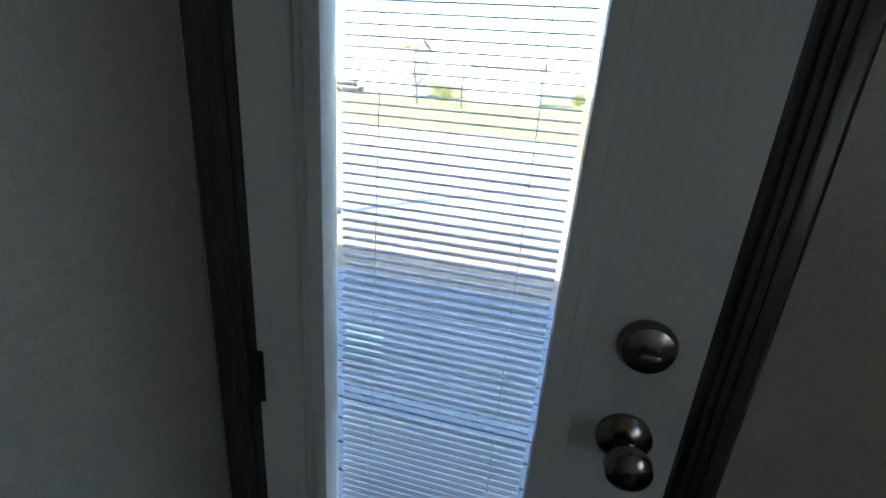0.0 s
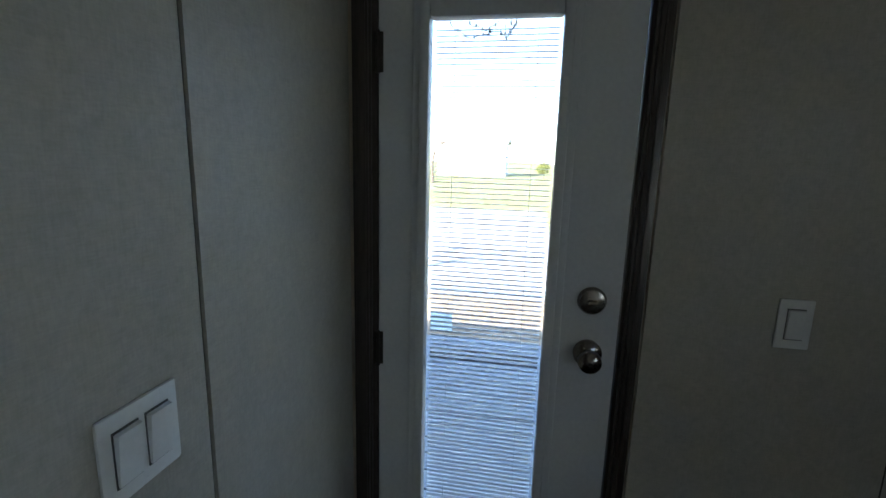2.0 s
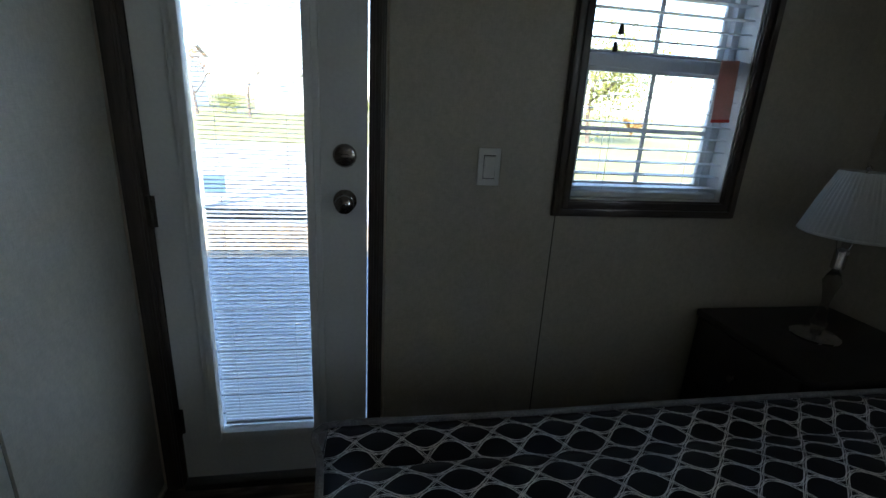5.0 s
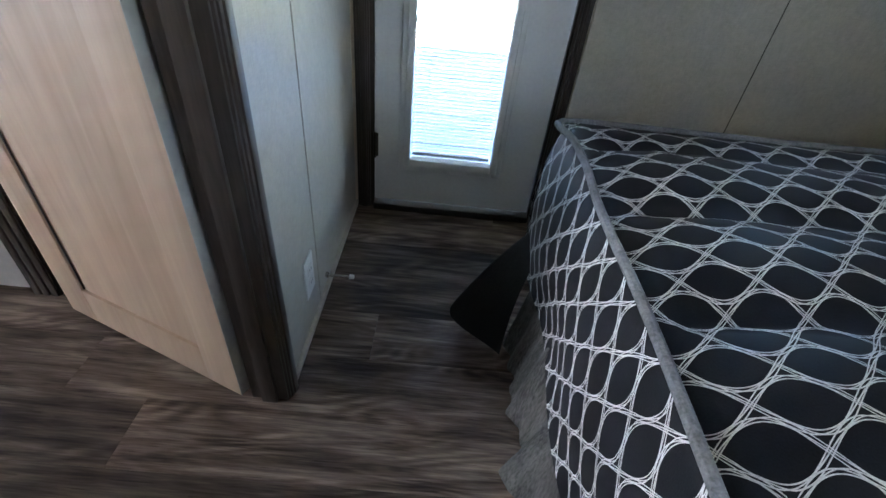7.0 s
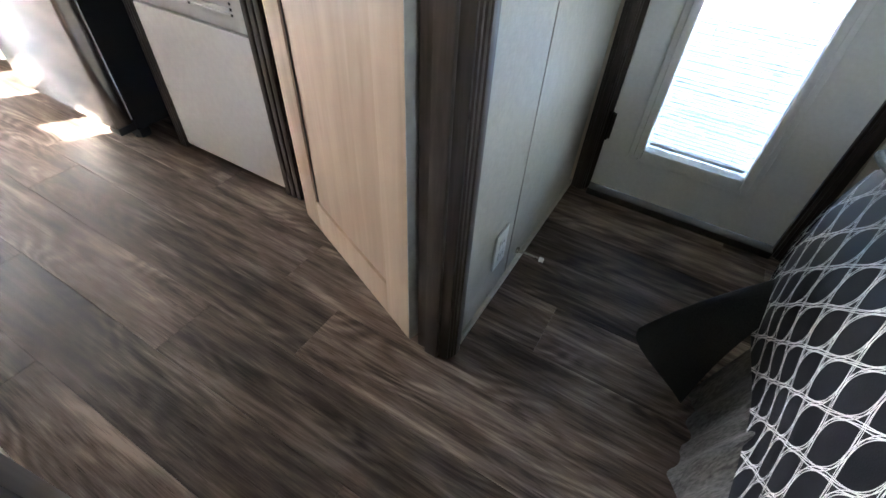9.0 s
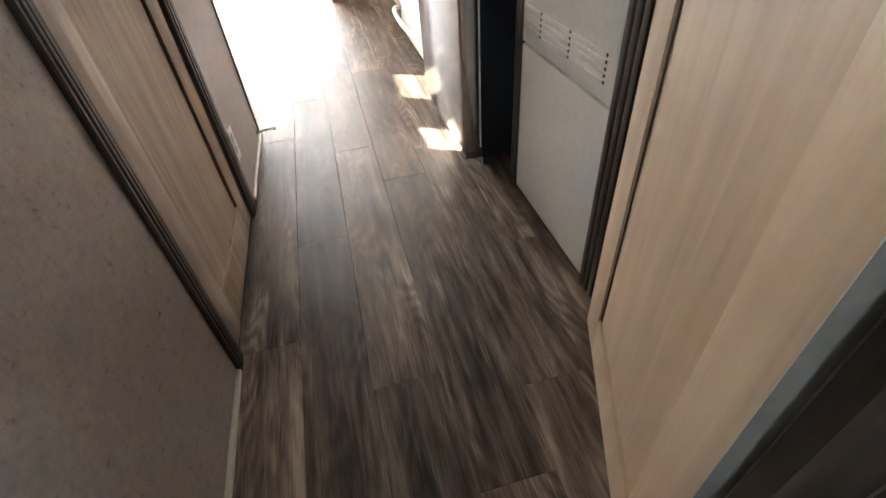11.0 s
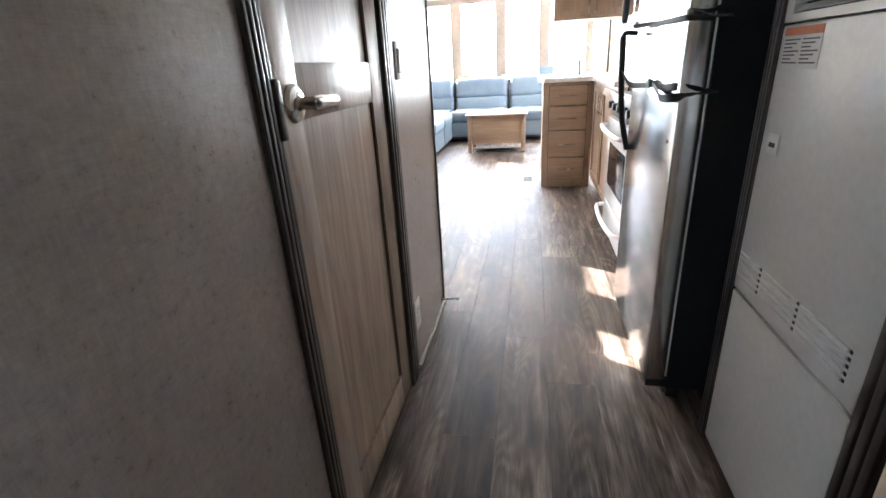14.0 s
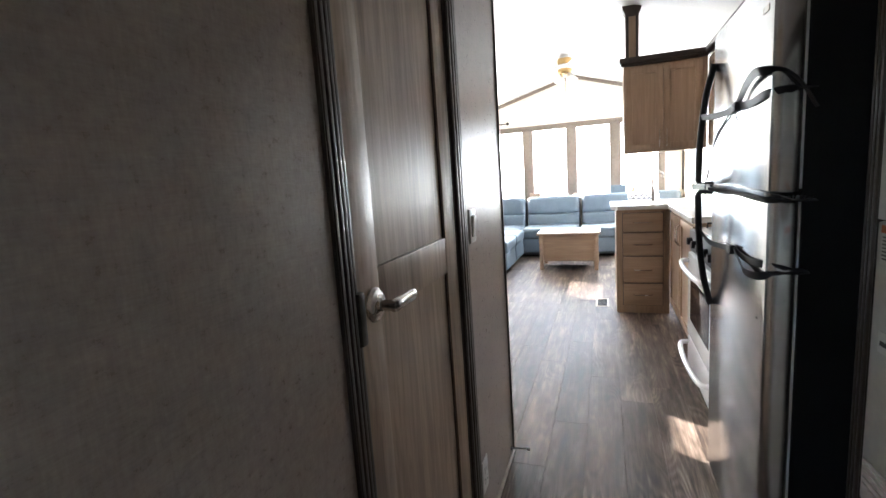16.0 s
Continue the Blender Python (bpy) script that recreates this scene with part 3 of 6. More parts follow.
def casing(name, parent_label, x0, x1, z1, y, face, width, depth=0.016, material=None):
    """Three profiled boards round an opening in a wall that faces along y."""
    c = thing(name, parent_label, "door casing", (0, 0, 0), kind="structure")
    def board(a0, a1, b0, b1, up):
        rows = [(0.0, 1.0, depth * 0.55), (0.10, 0.42, depth * 0.85), (0.55, 0.95, depth)]
        bm = bmesh.new()
        for s0, s1, d in rows:
            if up:
                box(bm, a0 + (a1 - a0) * s0, a0 + (a1 - a0) * s1, min(y, y + face * d), max(y, y + face * d), b0, b1, bevel=0.0015, seg=1)
            else:
                box(bm, a0, a1, min(y, y + face * d), max(y, y + face * d), b0 + (b1 - b0) * s0, b0 + (b1 - b0) * s1, bevel=0.0015, seg=1)
        return bm
    part("side_board", board(x0, x0 - width, 0, z1 + width, True), M_TRIM, c)
    part("side_board", board(x1, x1 + width, 0, z1 + width, True), M_TRIM, c)
    part("head_board", board(x0, x1, z1, z1 + width, False), M_TRIMX, c)
    return c


# ---- bedroom: the glazed outer door ----
def outer_door():
    d = thing("door_1", "closed white outer door with a full-height blind between its panes", "door", (0.375, 0, 0.03), kind="structure")
    def p(name, bm, m, parent=None, label="", smooth=35):
        ob = part(name, moved(bm, Matrix.Translation((-0.375, 0, -0.03))), m, parent or d, label, smooth)
        return ob
    x0, x1, z0, z1 = 0.078, 0.672, 0.034, 1.925
    g0, g1, h0, h1 = 0.206, 0.496, 0.225, 1.766
    p("leaf", boxes([(x0, g0 - 0.02, 0.0, 0.042, z0, z1), (g1 + 0.02, x1, 0.0, 0.042, z0, z1), (g0 - 0.02, g1 + 0.02, 0.0, 0.042, z0, h0 - 0.03), (g0 - 0.02, g1 + 0.02, 0.0, 0.042, h1 + 0.03, z1)], bevel=0.0), M_WHITE)
    # raised moulding round the glass, in two steps
    fr = bmesh.new()
    for (o, i, y0) in ((0.044, 0.012, -0.013), (0.026, 0.002, -0.024)):
        a0, a1, b0, b1 = g0 - o, g1 + o, h0 - o - 0.008, h1 + o + 0.008
        box(fr, a0, g0 - i, y0, 0.02, b0, b1, bevel=0.007)
        box(fr, g1 + i, a1, y0, 0.02, b0, b1, bevel=0.007)
        box(fr, g0 - i, g1 + i, y0 + 0.0005, 0.02, b0, h0 - i * 0.6, bevel=0.007)
        box(fr, g0 - i, g1 + i, y0 + 0.0005, 0.02, h1 + i * 0.6, b1, bevel=0.007)
    p("glass_frame", fr, M_WHITE)
    for y in (0.008, 0.034):
        pane = p("pane", boxed(g0 - 0.006, g1 + 0.006, y, y + 0.003, h0 - 0.006, h1 + 0.006), M_GLASS)
        pane.visible_shadow = False
    p("sticker", boxed(g0 + 0.002, g0 + 0.060, 0.0372, 0.0378, 1.010, 1.062), M_BLUE, None, "pale blue sticker on the outer pane")
    me = mesh_of("blind_slat", prism([(-0.0062, 0.0004), (0, 0.0013), (0.0062, 0.0), (0.0062, -0.0006), (0, 0.0006), (-0.0062, -0.0002)], g0 + 0.004 - 0.351, g1 - 0.004 - 0.351, 'x'), M_SLAT)
    n = 122
    for i in range(n):
        z = h0 + 0.016 + i * (h1 - h0 - 0.02) / n
        tilt = -50 if 0.936 < z < 0.972 else 4 + 2.0 * math.sin(i * 0.9)      # a few slats hang shut
        piece("blind_slat", me, d, Matrix.Translation((0.351 - 0.375, 0.0225, z - 0.03)) @ Matrix.Rotation(radians(tilt), 4, 'X'))
    for x in (g0 + 0.05, g1 - 0.05):
        p("ladder_cord", tube([(x, 0.0225, h0 + 0.01), (x, 0.0225, h1)], 0.0006, 5), M_SLAT)
    p("bottom_rail", boxed(g0 + 0.004, g1 - 0.004, 0.016, 0.029, h0 + 0.001, h0 + 0.012, bevel=0.002), M_SLAT)
    p("slider", boxed(g1 + 0.008, g1 + 0.02, -0.026, -0.014, 1.53, 1.64, bevel=0.003), M_PLASTIC, None, "white blind slider")
    bolt = p("deadbolt", lathe([(0.0, 0.0), (0.033, 0.0), (0.034, 0.006), (0.029, 0.016), (0.017, 0.02), (0.0, 0.021)], 28, (0.607, 0.0, 1.135), 'y'), M_AGED, None, "round brushed nickel deadbolt")
    p("thumb_turn", boxed(0.595, 0.619, -0.036, -0.019, 1.129, 1.141, bevel=0.004), M_AGED, bolt)
    knob = p("door_knob", lathe([(0.0, 0.0), (0.034, 0.0), (0.034, 0.007), (0.026, 0.014), (0.012, 0.018), (0.011, 0.032), (0.022, 0.040), (0.0275, 0.052), (0.026, 0.064), (0.017, 0.071), (0.0, 0.073)], 32, (0.607, 0.0, 1.002), 'y'), M_AGED, None, "round brushed nickel door knob")
    p("lock_button", lathe([(0.0, 0.071), (0.006, 0.072), (0.006, 0.077), (0.0, 0.078)], 14, (0.607, 0.0, 1.002), 'y'), M_BRONZE, knob)
    for z in (0.26, 0.96, 1.70):
        h = p("hinge", boxed(0.064, 0.088, -0.004, 0.002, z - 0.045, z + 0.045, bevel=0.001), M_BRONZE, None, "dark steel hinge")
        p("hinge_pin", tube([(0.076, -0.006, z - 0.048), (0.076, -0.006, z + 0.048)], 0.005, 8), M_BRONZE, h)
    for z in (1.135, 1.002):
        p("strike_plate", boxed(0.6755, 0.6875, -0.004, 0.003, z - 0.03, z + 0.03, bevel=0.001), M_BRONZE, None, "dark strike plate")
    f = thing("door_frame_1", "dark grey-brown frame and casing round the outer door", "door frame", kind="structure")
    part("side_board", boxes([(0.045, 0.0735, 0.0, WT, 0, 1.955)], 0.002), M_TRIM, f)
    part("side_board", boxes([(0.6765, 0.700, 0.0, WT, 0, 1.955)], 0.002), M_TRIM, f)
    part("head_board", boxes([(0.0735, 0.6765, 0.0, WT, 1.929, 1.955)], 0.002), M_TRIMX, f)
    for a, b in ((0.012, 0.060), (0.684, 0.722)):
        part("casing", boxes([(a, b, -0.010, -0.0005, 0, 1.99), (a + 0.008, b - 0.006, -0.015, -0.008, 0, 1.985), (a + 0.018, b - 0.012, -0.018, -0.012, 0, 1.98)], 0.002), M_TRIM, f)
    part("casing", boxes([(0.060, 0.684, -0.010, -0.0005, 1.945, 1.99), (0.060, 0.684, -0.015, -0.008, 1.953, 1.984)], 0.002), M_TRIMX, f)
    part("threshold", boxed(0.0735, 0.6765, -0.03, WT, 0.0, 0.026, bevel=0.005), M_BRONZE, f, "dark metal threshold")
    part("light_edge", boxed(0.0735, 0.0775, 0.008, 0.040, 0.03, 1.92), M_VINYL, f, "pale weather strip")


outer_door()


def wall_plate(name, label, category, m, gangs=1, outlet=False, height=0.114):
    """A switch or outlet plate; local z is up, local -y faces the room."""
    w = 0.070 if gangs == 1 else 0.116
    s = thing(name, label, category)
    part("cover", boxed(-w / 2, w / 2, -0.006, 0.0, -height / 2, height / 2, bevel=0.004), M_PLASTIC, s)
    for g in range(gangs):
        cx = 0 if gangs == 1 else (-0.023, 0.023)[g]
        if outlet:
            for z in (0.02, -0.02):
                r = part("socket", boxed(cx - 0.016, cx + 0.016, -0.0085, -0.005, z - 0.014, z + 0.014, bevel=0.003), M_PLASTIC, s)
                for dx in (-0.006, 0.006):
                    part("slot", boxed(cx + dx - 0.001, cx + dx + 0.001, -0.0089, -0.0083, z - 0.002, z + 0.007), M_BLKPL, r)
        else:
            part("surround", boxed(cx - 0.0185, cx + 0.0185, -0.0072, -0.0055, -0.036, 0.036, bevel=0.0008), M_INK, s, "thin shadow line round the rocker")
            rk = moved(boxed(-0.0170, 0.0170, -0.004, 0.004, -0.0335, 0.0335, bevel=0.0015), Matrix.Translation((cx, -0.0085, 0)) @ Matrix.Rotation(radians(4.5), 4, 'X'))
            part("rocker", rk, M_PLASTIC, s)
    for z in (-height * 0.42, height * 0.42):
        part("screw", lathe([(0.0, 0.0055), (0.0028, 0.0058), (0.0, 0.0066)], 10, (0, 0, z), 'y'), M_PLASTIC, s)
    s.matrix_world = m
    return s


wall_plate("light_switch", "white single rocker switch on the taupe wall", "light switch", pose(1.038, -0.0005, 1.117))
wall_plate("light_switch", "white double rocker switch on the taupe wall", "light switch", pose(0.0005, -0.676, 1.107, 0, 0, 90), 2)
wall_plate("outlet", "white wall outlet near the bedroom floor", "outlet", pose(0.0005, -0.638, 0.185, 0, 0, 90), 1, True, 0.122)
wall_plate("outlet", "white wall outlet near the hall floor", "outlet", pose(-1.595, HALL_Y + 0.0005, 0.225, 0, 0, 180), 1, True, 0.122)
wall_plate("light_switch", "brushed wall switch beside the bathroom door", "light switch", pose(-1.615, HALL_Y + 0.0005, 1.13, 0, 0, 180), 1)


def door_stop(base, way, label):
    """A rod stop with a rubber tip, fixed to the base of a wall."""
    s = thing("door_stop", label, "door stop", base)
    w = Vector(way)
    part("rose", tube([(0, 0, 0), w * 0.08], 0.010, 12), M_NICKEL, s)
    part("rod", tube([w * 0.05, w * 0.88], 0.0042, 8), M_NICKEL, s)
    part("tip", tube([w * 0.84, w * 1.0], [0.0075, 0.0065], 10), M_PLASTIC, s, "pale rubber tip")


door_stop((0.002, -0.487, 0.052), (0.085, 0.004, -0.002), "nickel rod door stop at the bedroom wall base")
door_stop((-2.055, HALL_Y + 0.001, 0.045), (-0.02, 0.085, -0.004), "dark rod door stop at the hall wall base")


# doorway between bedroom and hall
def doorway():
    f = thing("door_frame_2", "dark grey-brown doorway frame between bedroom and hall", "door frame", kind="structure")
    part("jamb", boxes([(-0.082, 0.004, DW0 - 0.016, DW0, 0, DWH)], 0.001), M_TRIM, f)
    part("stop_strip", boxes([(-0.055, -0.020, DW0 - 0.027, DW0 - 0.016, 0, DWH)], 0.002), M_TRIM, f)
    part("jamb", boxes([(-PW - 0.004, 0.004, DW1, DW1 + 0.016, 0, DWH)], 0.001), M_TRIM, f)
    part("jamb", boxes([(-PW - 0.004, 0.004, DW1 + 0.016, DW0 - 0.016, DWH - 0.016, DWH)], 0.001), M_TRIM, f)
    for x, s in ((0.0, 1), (-PW, -1)):
        for a, b in ((DW0 - 0.010, DW0 + 0.042), (DW1 - 0.042, DW1 + 0.010)):
            if s < 0 and a > -1.2:
                a, b = DW0 + 0.016, DW0 + 0.060
            rows = []
            for k0, k1, d in ((0.0, 1.0, 0.009), (0.12, 0.90, 0.013), (0.30, 0.72, 0.017)):
                rows.append((min(x, x + s * d), max(x, x + s * d), a + (b - a) * k0, a + (b - a) * k1, 0, DWH + 0.04))
            part("casing", boxes(rows, 0.0015), M_TRIM, f)
        part("casing", boxes([(min(x, x + s * 0.012), max(x, x + s * 0.012), DW1 + 0.010, DW0 - 0.010, DWH - 0.010, DWH + 0.04)], 0.0015), M_TRIMX, f)
    return f


doorway()


def panel_door(name, label, width, height, material, mid=(1.017, 1.118), thick=0.034):
    """A two-panel door, hinge edge at local x = 0, face towards local -y."""
    d = thing(name, label, "door", kind="structure")
    s, zb = 0.098, 0.115
    rail_top = height - 0.11
    for a, b in ((0, s), (width - s, width)):
        part("stile", boxed(a, b, -thick, 0, 0, height, bevel=0.0015), material, d)
    for a, b in ((0, zb), mid, (rail_top, height)):
        part("rail", boxed(s, width - s, -thick + 0.0004, -0.0004, a, b, bevel=0.0012), material, d)
    for a, b in ((zb, mid[0]), (mid[1], rail_top)):
        part("panel", boxed(s - 0.002, width - s + 0.002, -thick + 0.008, -0.008, a - 0.002, b + 0.002), material, d)
        for r in ((s, s + 0.004, a, b), (width - s - 0.004, width - s, a, b)):
            part("bead", boxed(r[0], r[1], -thick + 0.0055, -0.0055, r[2], r[3]), M_TRIM, d)
    return d


# the bedroom door, swung open into the hall
hinge, free = Vector((-0.104, -0.897, 0.014)), Vector((-0.648, -0.678, 0.014))
wide = (free - hinge).length
turn = math.degrees(math.atan2(free.y - hinge.y, free.x - hinge.x))
leaf = panel_door("door_2", "open pale maple laminate bedroom door swung into the hall", wide, 1.955, M_LEAF)
part("edge_band", boxed(-0.0015, 0.0, -0.0338, -0.0002, 0.001, 1.954), M_EDGE, leaf, "grey edge band")
# the visible side faces the hall's middle
leaf.matrix_world = Matrix.Translation(hinge) @ Matrix.Rotation(radians(turn), 4, 'Z')


# the bathroom door, closed
def bath_door():
    w = BD[1] - BD[0] - 0.024
    d = panel_door("door_3", "closed grey-brown streaked wooden bathroom door with a lever", w, 1.955, M_BATHDOOR)
    d.matrix_world = Matrix.Translation((BD[1] - 0.012, HALL_Y - 0.036, 0.008)) @ Matrix.Rotation(math.pi, 4, 'Z')
    lx, z = BD[1] - 0.012 - (-0.896), 1.048
    h = part("lever_handle", lathe([(0.0, 0.0), (0.034, 0.0), (0.035, 0.004), (0.030, 0.010), (0.014, 0.014), (0.011, 0.018), (0.011, 0.050), (0.0, 0.051)], 28, (lx, -0.034, z), 'y'), M_NICKEL, d, "satin nickel lever handle")
    part("lever", tube(smooth_path([(lx - 0.006, -0.078, z), (lx + 0.02, -0.082, z + 0.001), (lx + 0.055, -0.080, z), (lx + 0.098, -0.078, z - 0.002)], 5), [0.012, 0.0130, 0.0135, 0.0135, 0.013, 0.013, 0.013, 0.013, 0.013, 0.013, 0.013, 0.013, 0.013, 0.0135, 0.0135, 0.012], 12, 0.6), M_NICKEL, h)
    part("privacy_pin", tube([(lx, -0.082, z), (lx, -0.0905, z)], 0.002, 8), M_BLKPL, h)
    f = thing("door_frame_3", "dark grey-brown ribbed casing round the bathroom door", "door frame", kind="structure")
    for a, b in ((BD[1] - 0.006, BD[1] + 0.046), (BD[0] - 0.080, BD[0] + 0.006)):
        n = 4
        bm = boxes([(a, b, HALL_Y, HALL_Y + 0.008, 0, 2.03)])
        for i in range(n):
            c = a + (b - a) * (i + 0.5) / n
            hw = (b - a) / n * 0.36
            box(bm, c - hw, c + hw, HALL_Y + 0.004, HALL_Y + 0.0110 + 0.002 * (i in (1, 2)), 0, 2.03, bevel=0.0025)
        part("side_board", bm, M_TRIM, f)
    part("head_board", boxes([(BD[0] + 0.010, BD[1] - 0.010, HALL_Y, HALL_Y + 0.012, BD[2] - 0.006, 2.03)], 0.002), M_TRIMX, f)
    for x in (BD[1] - 0.011, BD[0]):
        part("jamb", boxed(x, x + 0.011, HALL_Y - HB, HALL_Y - 0.0005, 0, BD[2]), M_TRIM, f)
    part("strike_plate", boxed(BD[1] - 0.016, BD[1] + 0.006, HALL_Y - 0.002, HALL_Y + 0.018, 1.0, 1.10, bevel=0.006), M_BRONZE, f, "dark strike plate")


bath_door()


# furnace behind white enamel panels
def furnace():
    x0, x1, y = -1.300, -0.800, -0.622
    f = thing("furnace", "white enamel furnace cabinet with louvred slots in a hall closet", "furnace", (-1.05, -0.4, 0.0))
    def p(name, bm, m, parent=None, label=""):
        return part(name, moved(bm, Matrix.Translation((1.05, 0.4, 0))), m, parent or f, label)
    p("body", boxed(x0 + 0.012, x1 - 0.012, y + 0.03, -0.03, 0.006, 1.60), M_APPL)
    p("lower_panel", boxed(x0, x1, y, y + 0.028, 0.018, 0.516, bevel=0.006), M_APPL)
    up = p("upper_panel", boxed(x0, x1, y, y + 0.028, 0.522, 1.146, bevel=0.006), M_APPL)
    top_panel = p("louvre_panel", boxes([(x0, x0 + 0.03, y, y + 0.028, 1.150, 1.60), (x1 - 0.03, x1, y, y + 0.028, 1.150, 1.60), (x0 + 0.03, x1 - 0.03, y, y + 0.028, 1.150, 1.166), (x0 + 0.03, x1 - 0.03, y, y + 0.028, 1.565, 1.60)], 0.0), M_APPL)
    # black sheet gives the gaps between louvres their shade by colour
    p("louvre_shade_sheet", boxed(x0 + 0.03, x1 - 0.03, y + 0.022, y + 0.028, 1.166, 1.565), M_BLKPL, top_panel, "black sheet standing in for the shade behind the louvres")
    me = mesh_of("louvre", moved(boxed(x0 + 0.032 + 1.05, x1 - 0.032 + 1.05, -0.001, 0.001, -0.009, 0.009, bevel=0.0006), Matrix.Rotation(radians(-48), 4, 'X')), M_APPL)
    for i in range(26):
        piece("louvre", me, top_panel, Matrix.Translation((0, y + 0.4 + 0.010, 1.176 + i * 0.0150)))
    for a, b in ((-1.288, -1.182), (-1.166, -1.016), (-1.000, -0.846)):
        bm = bmesh.new()
        for i in range(5):
            z = 0.560 + i * 0.0145
            box(bm, a, b, y - 0.0045, y + 0.002, z, z + 0.0085, bevel=0.003)
        p("vent_ribs", bm, M_APPL, up)
        bm = bmesh.new()
        for i in range(5):
            z = 0.560 + i * 0.0145
            box(bm, b + 0.0005, b + 0.007, y - 0.0012, y + 0.002, z + 0.001, z + 0.0075)
        p("vent_slots", bm, M_BLKPL, up, "dark slot ends")
    la = p("latch", boxed(-1.262, -1.214, y - 0.004, y, 0.880, 0.925, bevel=0.002), M_PLASTIC, up, "white recessed latch")
    p("latch_slot", boxed(-1.252, -1.226, y - 0.0048, y - 0.003, 0.896, 0.906), M_BLKPL, la)
    lb = p("warning_label", boxed(-1.282, -1.138, y - 0.0008, y, 1.060, 1.140), M_LABEL, up, "paper warning label with an orange band")
    p("orange_band", boxed(-1.282, -1.138, y - 0.0013, y - 0.0007, 1.124, 1.140), M_ORANGE, lb)
    bm = bmesh.new()
    for col in (-1.276, -1.206):
        for i in range(7):
            box(bm, col, col + 0.060 - 0.013 * (i % 3), y - 0.0013, y - 0.0007, 1.1145 - i * 0.0074, 1.1175 - i * 0.0074)
    p("print_lines", bm, M_INK, lb)
    c = thing("closet_frame", "dark ribbed casing round the furnace closet", "door frame", kind="structure")
    for a, b in ((-0.797, -0.722), (-1.345, -1.303)):
        bm = boxes([(a, b, -0.622, -0.60, 0, 1.68)])
        for i in range(3):
            cc = a + (b - a) * (i + 0.5) / 3
            box(bm, cc - (b - a) * 0.12, cc + (b - a) * 0.12, -0.628, -0.61, 0, 1.68, bevel=0.003)
        part("side_board", bm, M_TRIM, c)
    part("head_board", boxed(-1.303, -0.797, -0.622, -0.60, 1.605, 1.68, bevel=0.002), M_TRIMX, c)


furnace()


def fridge():
    x0, x1, yf, h = -2.095, -1.462, -0.772, 1.735
    f = thing("refrigerator", "stainless steel top-freezer refrigerator tied shut with straps", "refrigerator", (-1.80, -0.4, 0.0))
    T = Matrix.Translation((1.80, 0.4, 0))
    def p(name, bm, m, parent=None, label=""):
        return part(name, moved(bm, T), m, parent or f, label)
    p("cabinet", boxed(x0 + 0.004, x1 - 0.004, yf + 0.075, -0.06, 0.05, h - 0.012, bevel=0.006), M_BLACK, None, "black textured cabinet sides")
    p("kick_grille", boxed(x0 + 0.01, x1 - 0.01, yf + 0.08, yf + 0.12, 0.012, 0.075, bevel=0.004), M_BLKPL)
    for n, z0, z1 in (("freezer_door", 1.200, h), ("main_door", 0.085, 1.192)):
        d = p(n, boxed(x0, x1, yf, yf + 0.068, z0, z1, bevel=0.011, ), M_STEEL)
        p("gasket", boxed(x0 + 0.01, x1 - 0.01, yf + 0.0685, yf + 0.0745, z0 + 0.01, z1 - 0.01), M_SIDING, d)
        up = n == "freezer_door"
        za, zb = (1.212, 1.63) if up else (1.180, 0.755)
        hx = x0 + 0.040
        pts = [(hx, yf - 0.004, za), (hx, yf - 0.048, za), (hx, yf - 0.051, za + (zb - za) * 0.12), (hx, yf - 0.047, za + (zb - za) * 0.40), (hx, yf - 0.033, za + (zb - za) * 0.72), (hx, yf - 0.006, zb)]
        p("bow_handle", tube(smooth_path(pts, 6), 0.0095, 10, 1.2), M_BLKPL, d, "black bowed handle")
    p("badge", boxed(x1 - 0.075, x1 - 0.03, yf - 0.002, yf + 0.001, 1.64, 1.655, bevel=0.0005), M_NICKEL, None, "small metal badge")
    p("dent_plug", lathe([(0, 0), (0.005, 0.0005), (0.004, 0.003), (0, 0.0035)], 12, (x1 - 0.05, yf + 0.0005, 0.87), 'y'), M_BLKPL, None, "dark screw plug")
    for x in (x0 + 0.06, x1 - 0.06):
        p("front_foot", lathe([(0, 0), (0.02, 0), (0.02, 0.012), (0.009, 0.016), (0.009, 0.05)], 14, (x, yf + 0.10, 0.0)), M_BLKPL)
    p("bottom_hinge", boxed(x1 - 0.07, x1 - 0.005, yf + 0.01, yf + 0.075, 0.055, 0.083, bevel=0.004), M_BLKPL)
    # straps round the handles and the doors' edge
    hx = x0 + 0.040
    def strap(name, pts, w, m, label, nrm=(0, 1, 0.15)):
        s = thing(name, label, "strap", (hx, yf, pts[0][2]), "straps holding the refrigerator shut")
        part("webbing", moved(ribbon(smooth_path(pts, 8), w, 0.0022, nrm), Matrix.Translation((-hx, -yf, -pts[0][2]))), m, s)
        return s
    e = x1 + 0.0015
    def extra(name, parent, z, pts, w=None, nrm=(0, 1, 0.3)):
        part(name, moved(ribbon(smooth_path(pts, 8), w or 0.022, 0.0022, nrm), Matrix.Translation((-hx, -yf, -z))), M_STRAP, parent)
    a = strap("strap", [(hx, yf - 0.047, 1.45), (-1.955, yf - 0.030, 1.442), (-1.84, yf - 0.012, 1.439), (-1.71, yf - 0.010, 1.443), (-1.60, yf - 0.006, 1.437), (e - 0.02, yf - 0.004, 1.443), (e + 0.003, yf + 0.04, 1.447), (e + 0.003, yf + 0.09, 1.446)], 0.020, M_STRAP, "black webbing strap looped round the freezer handle")
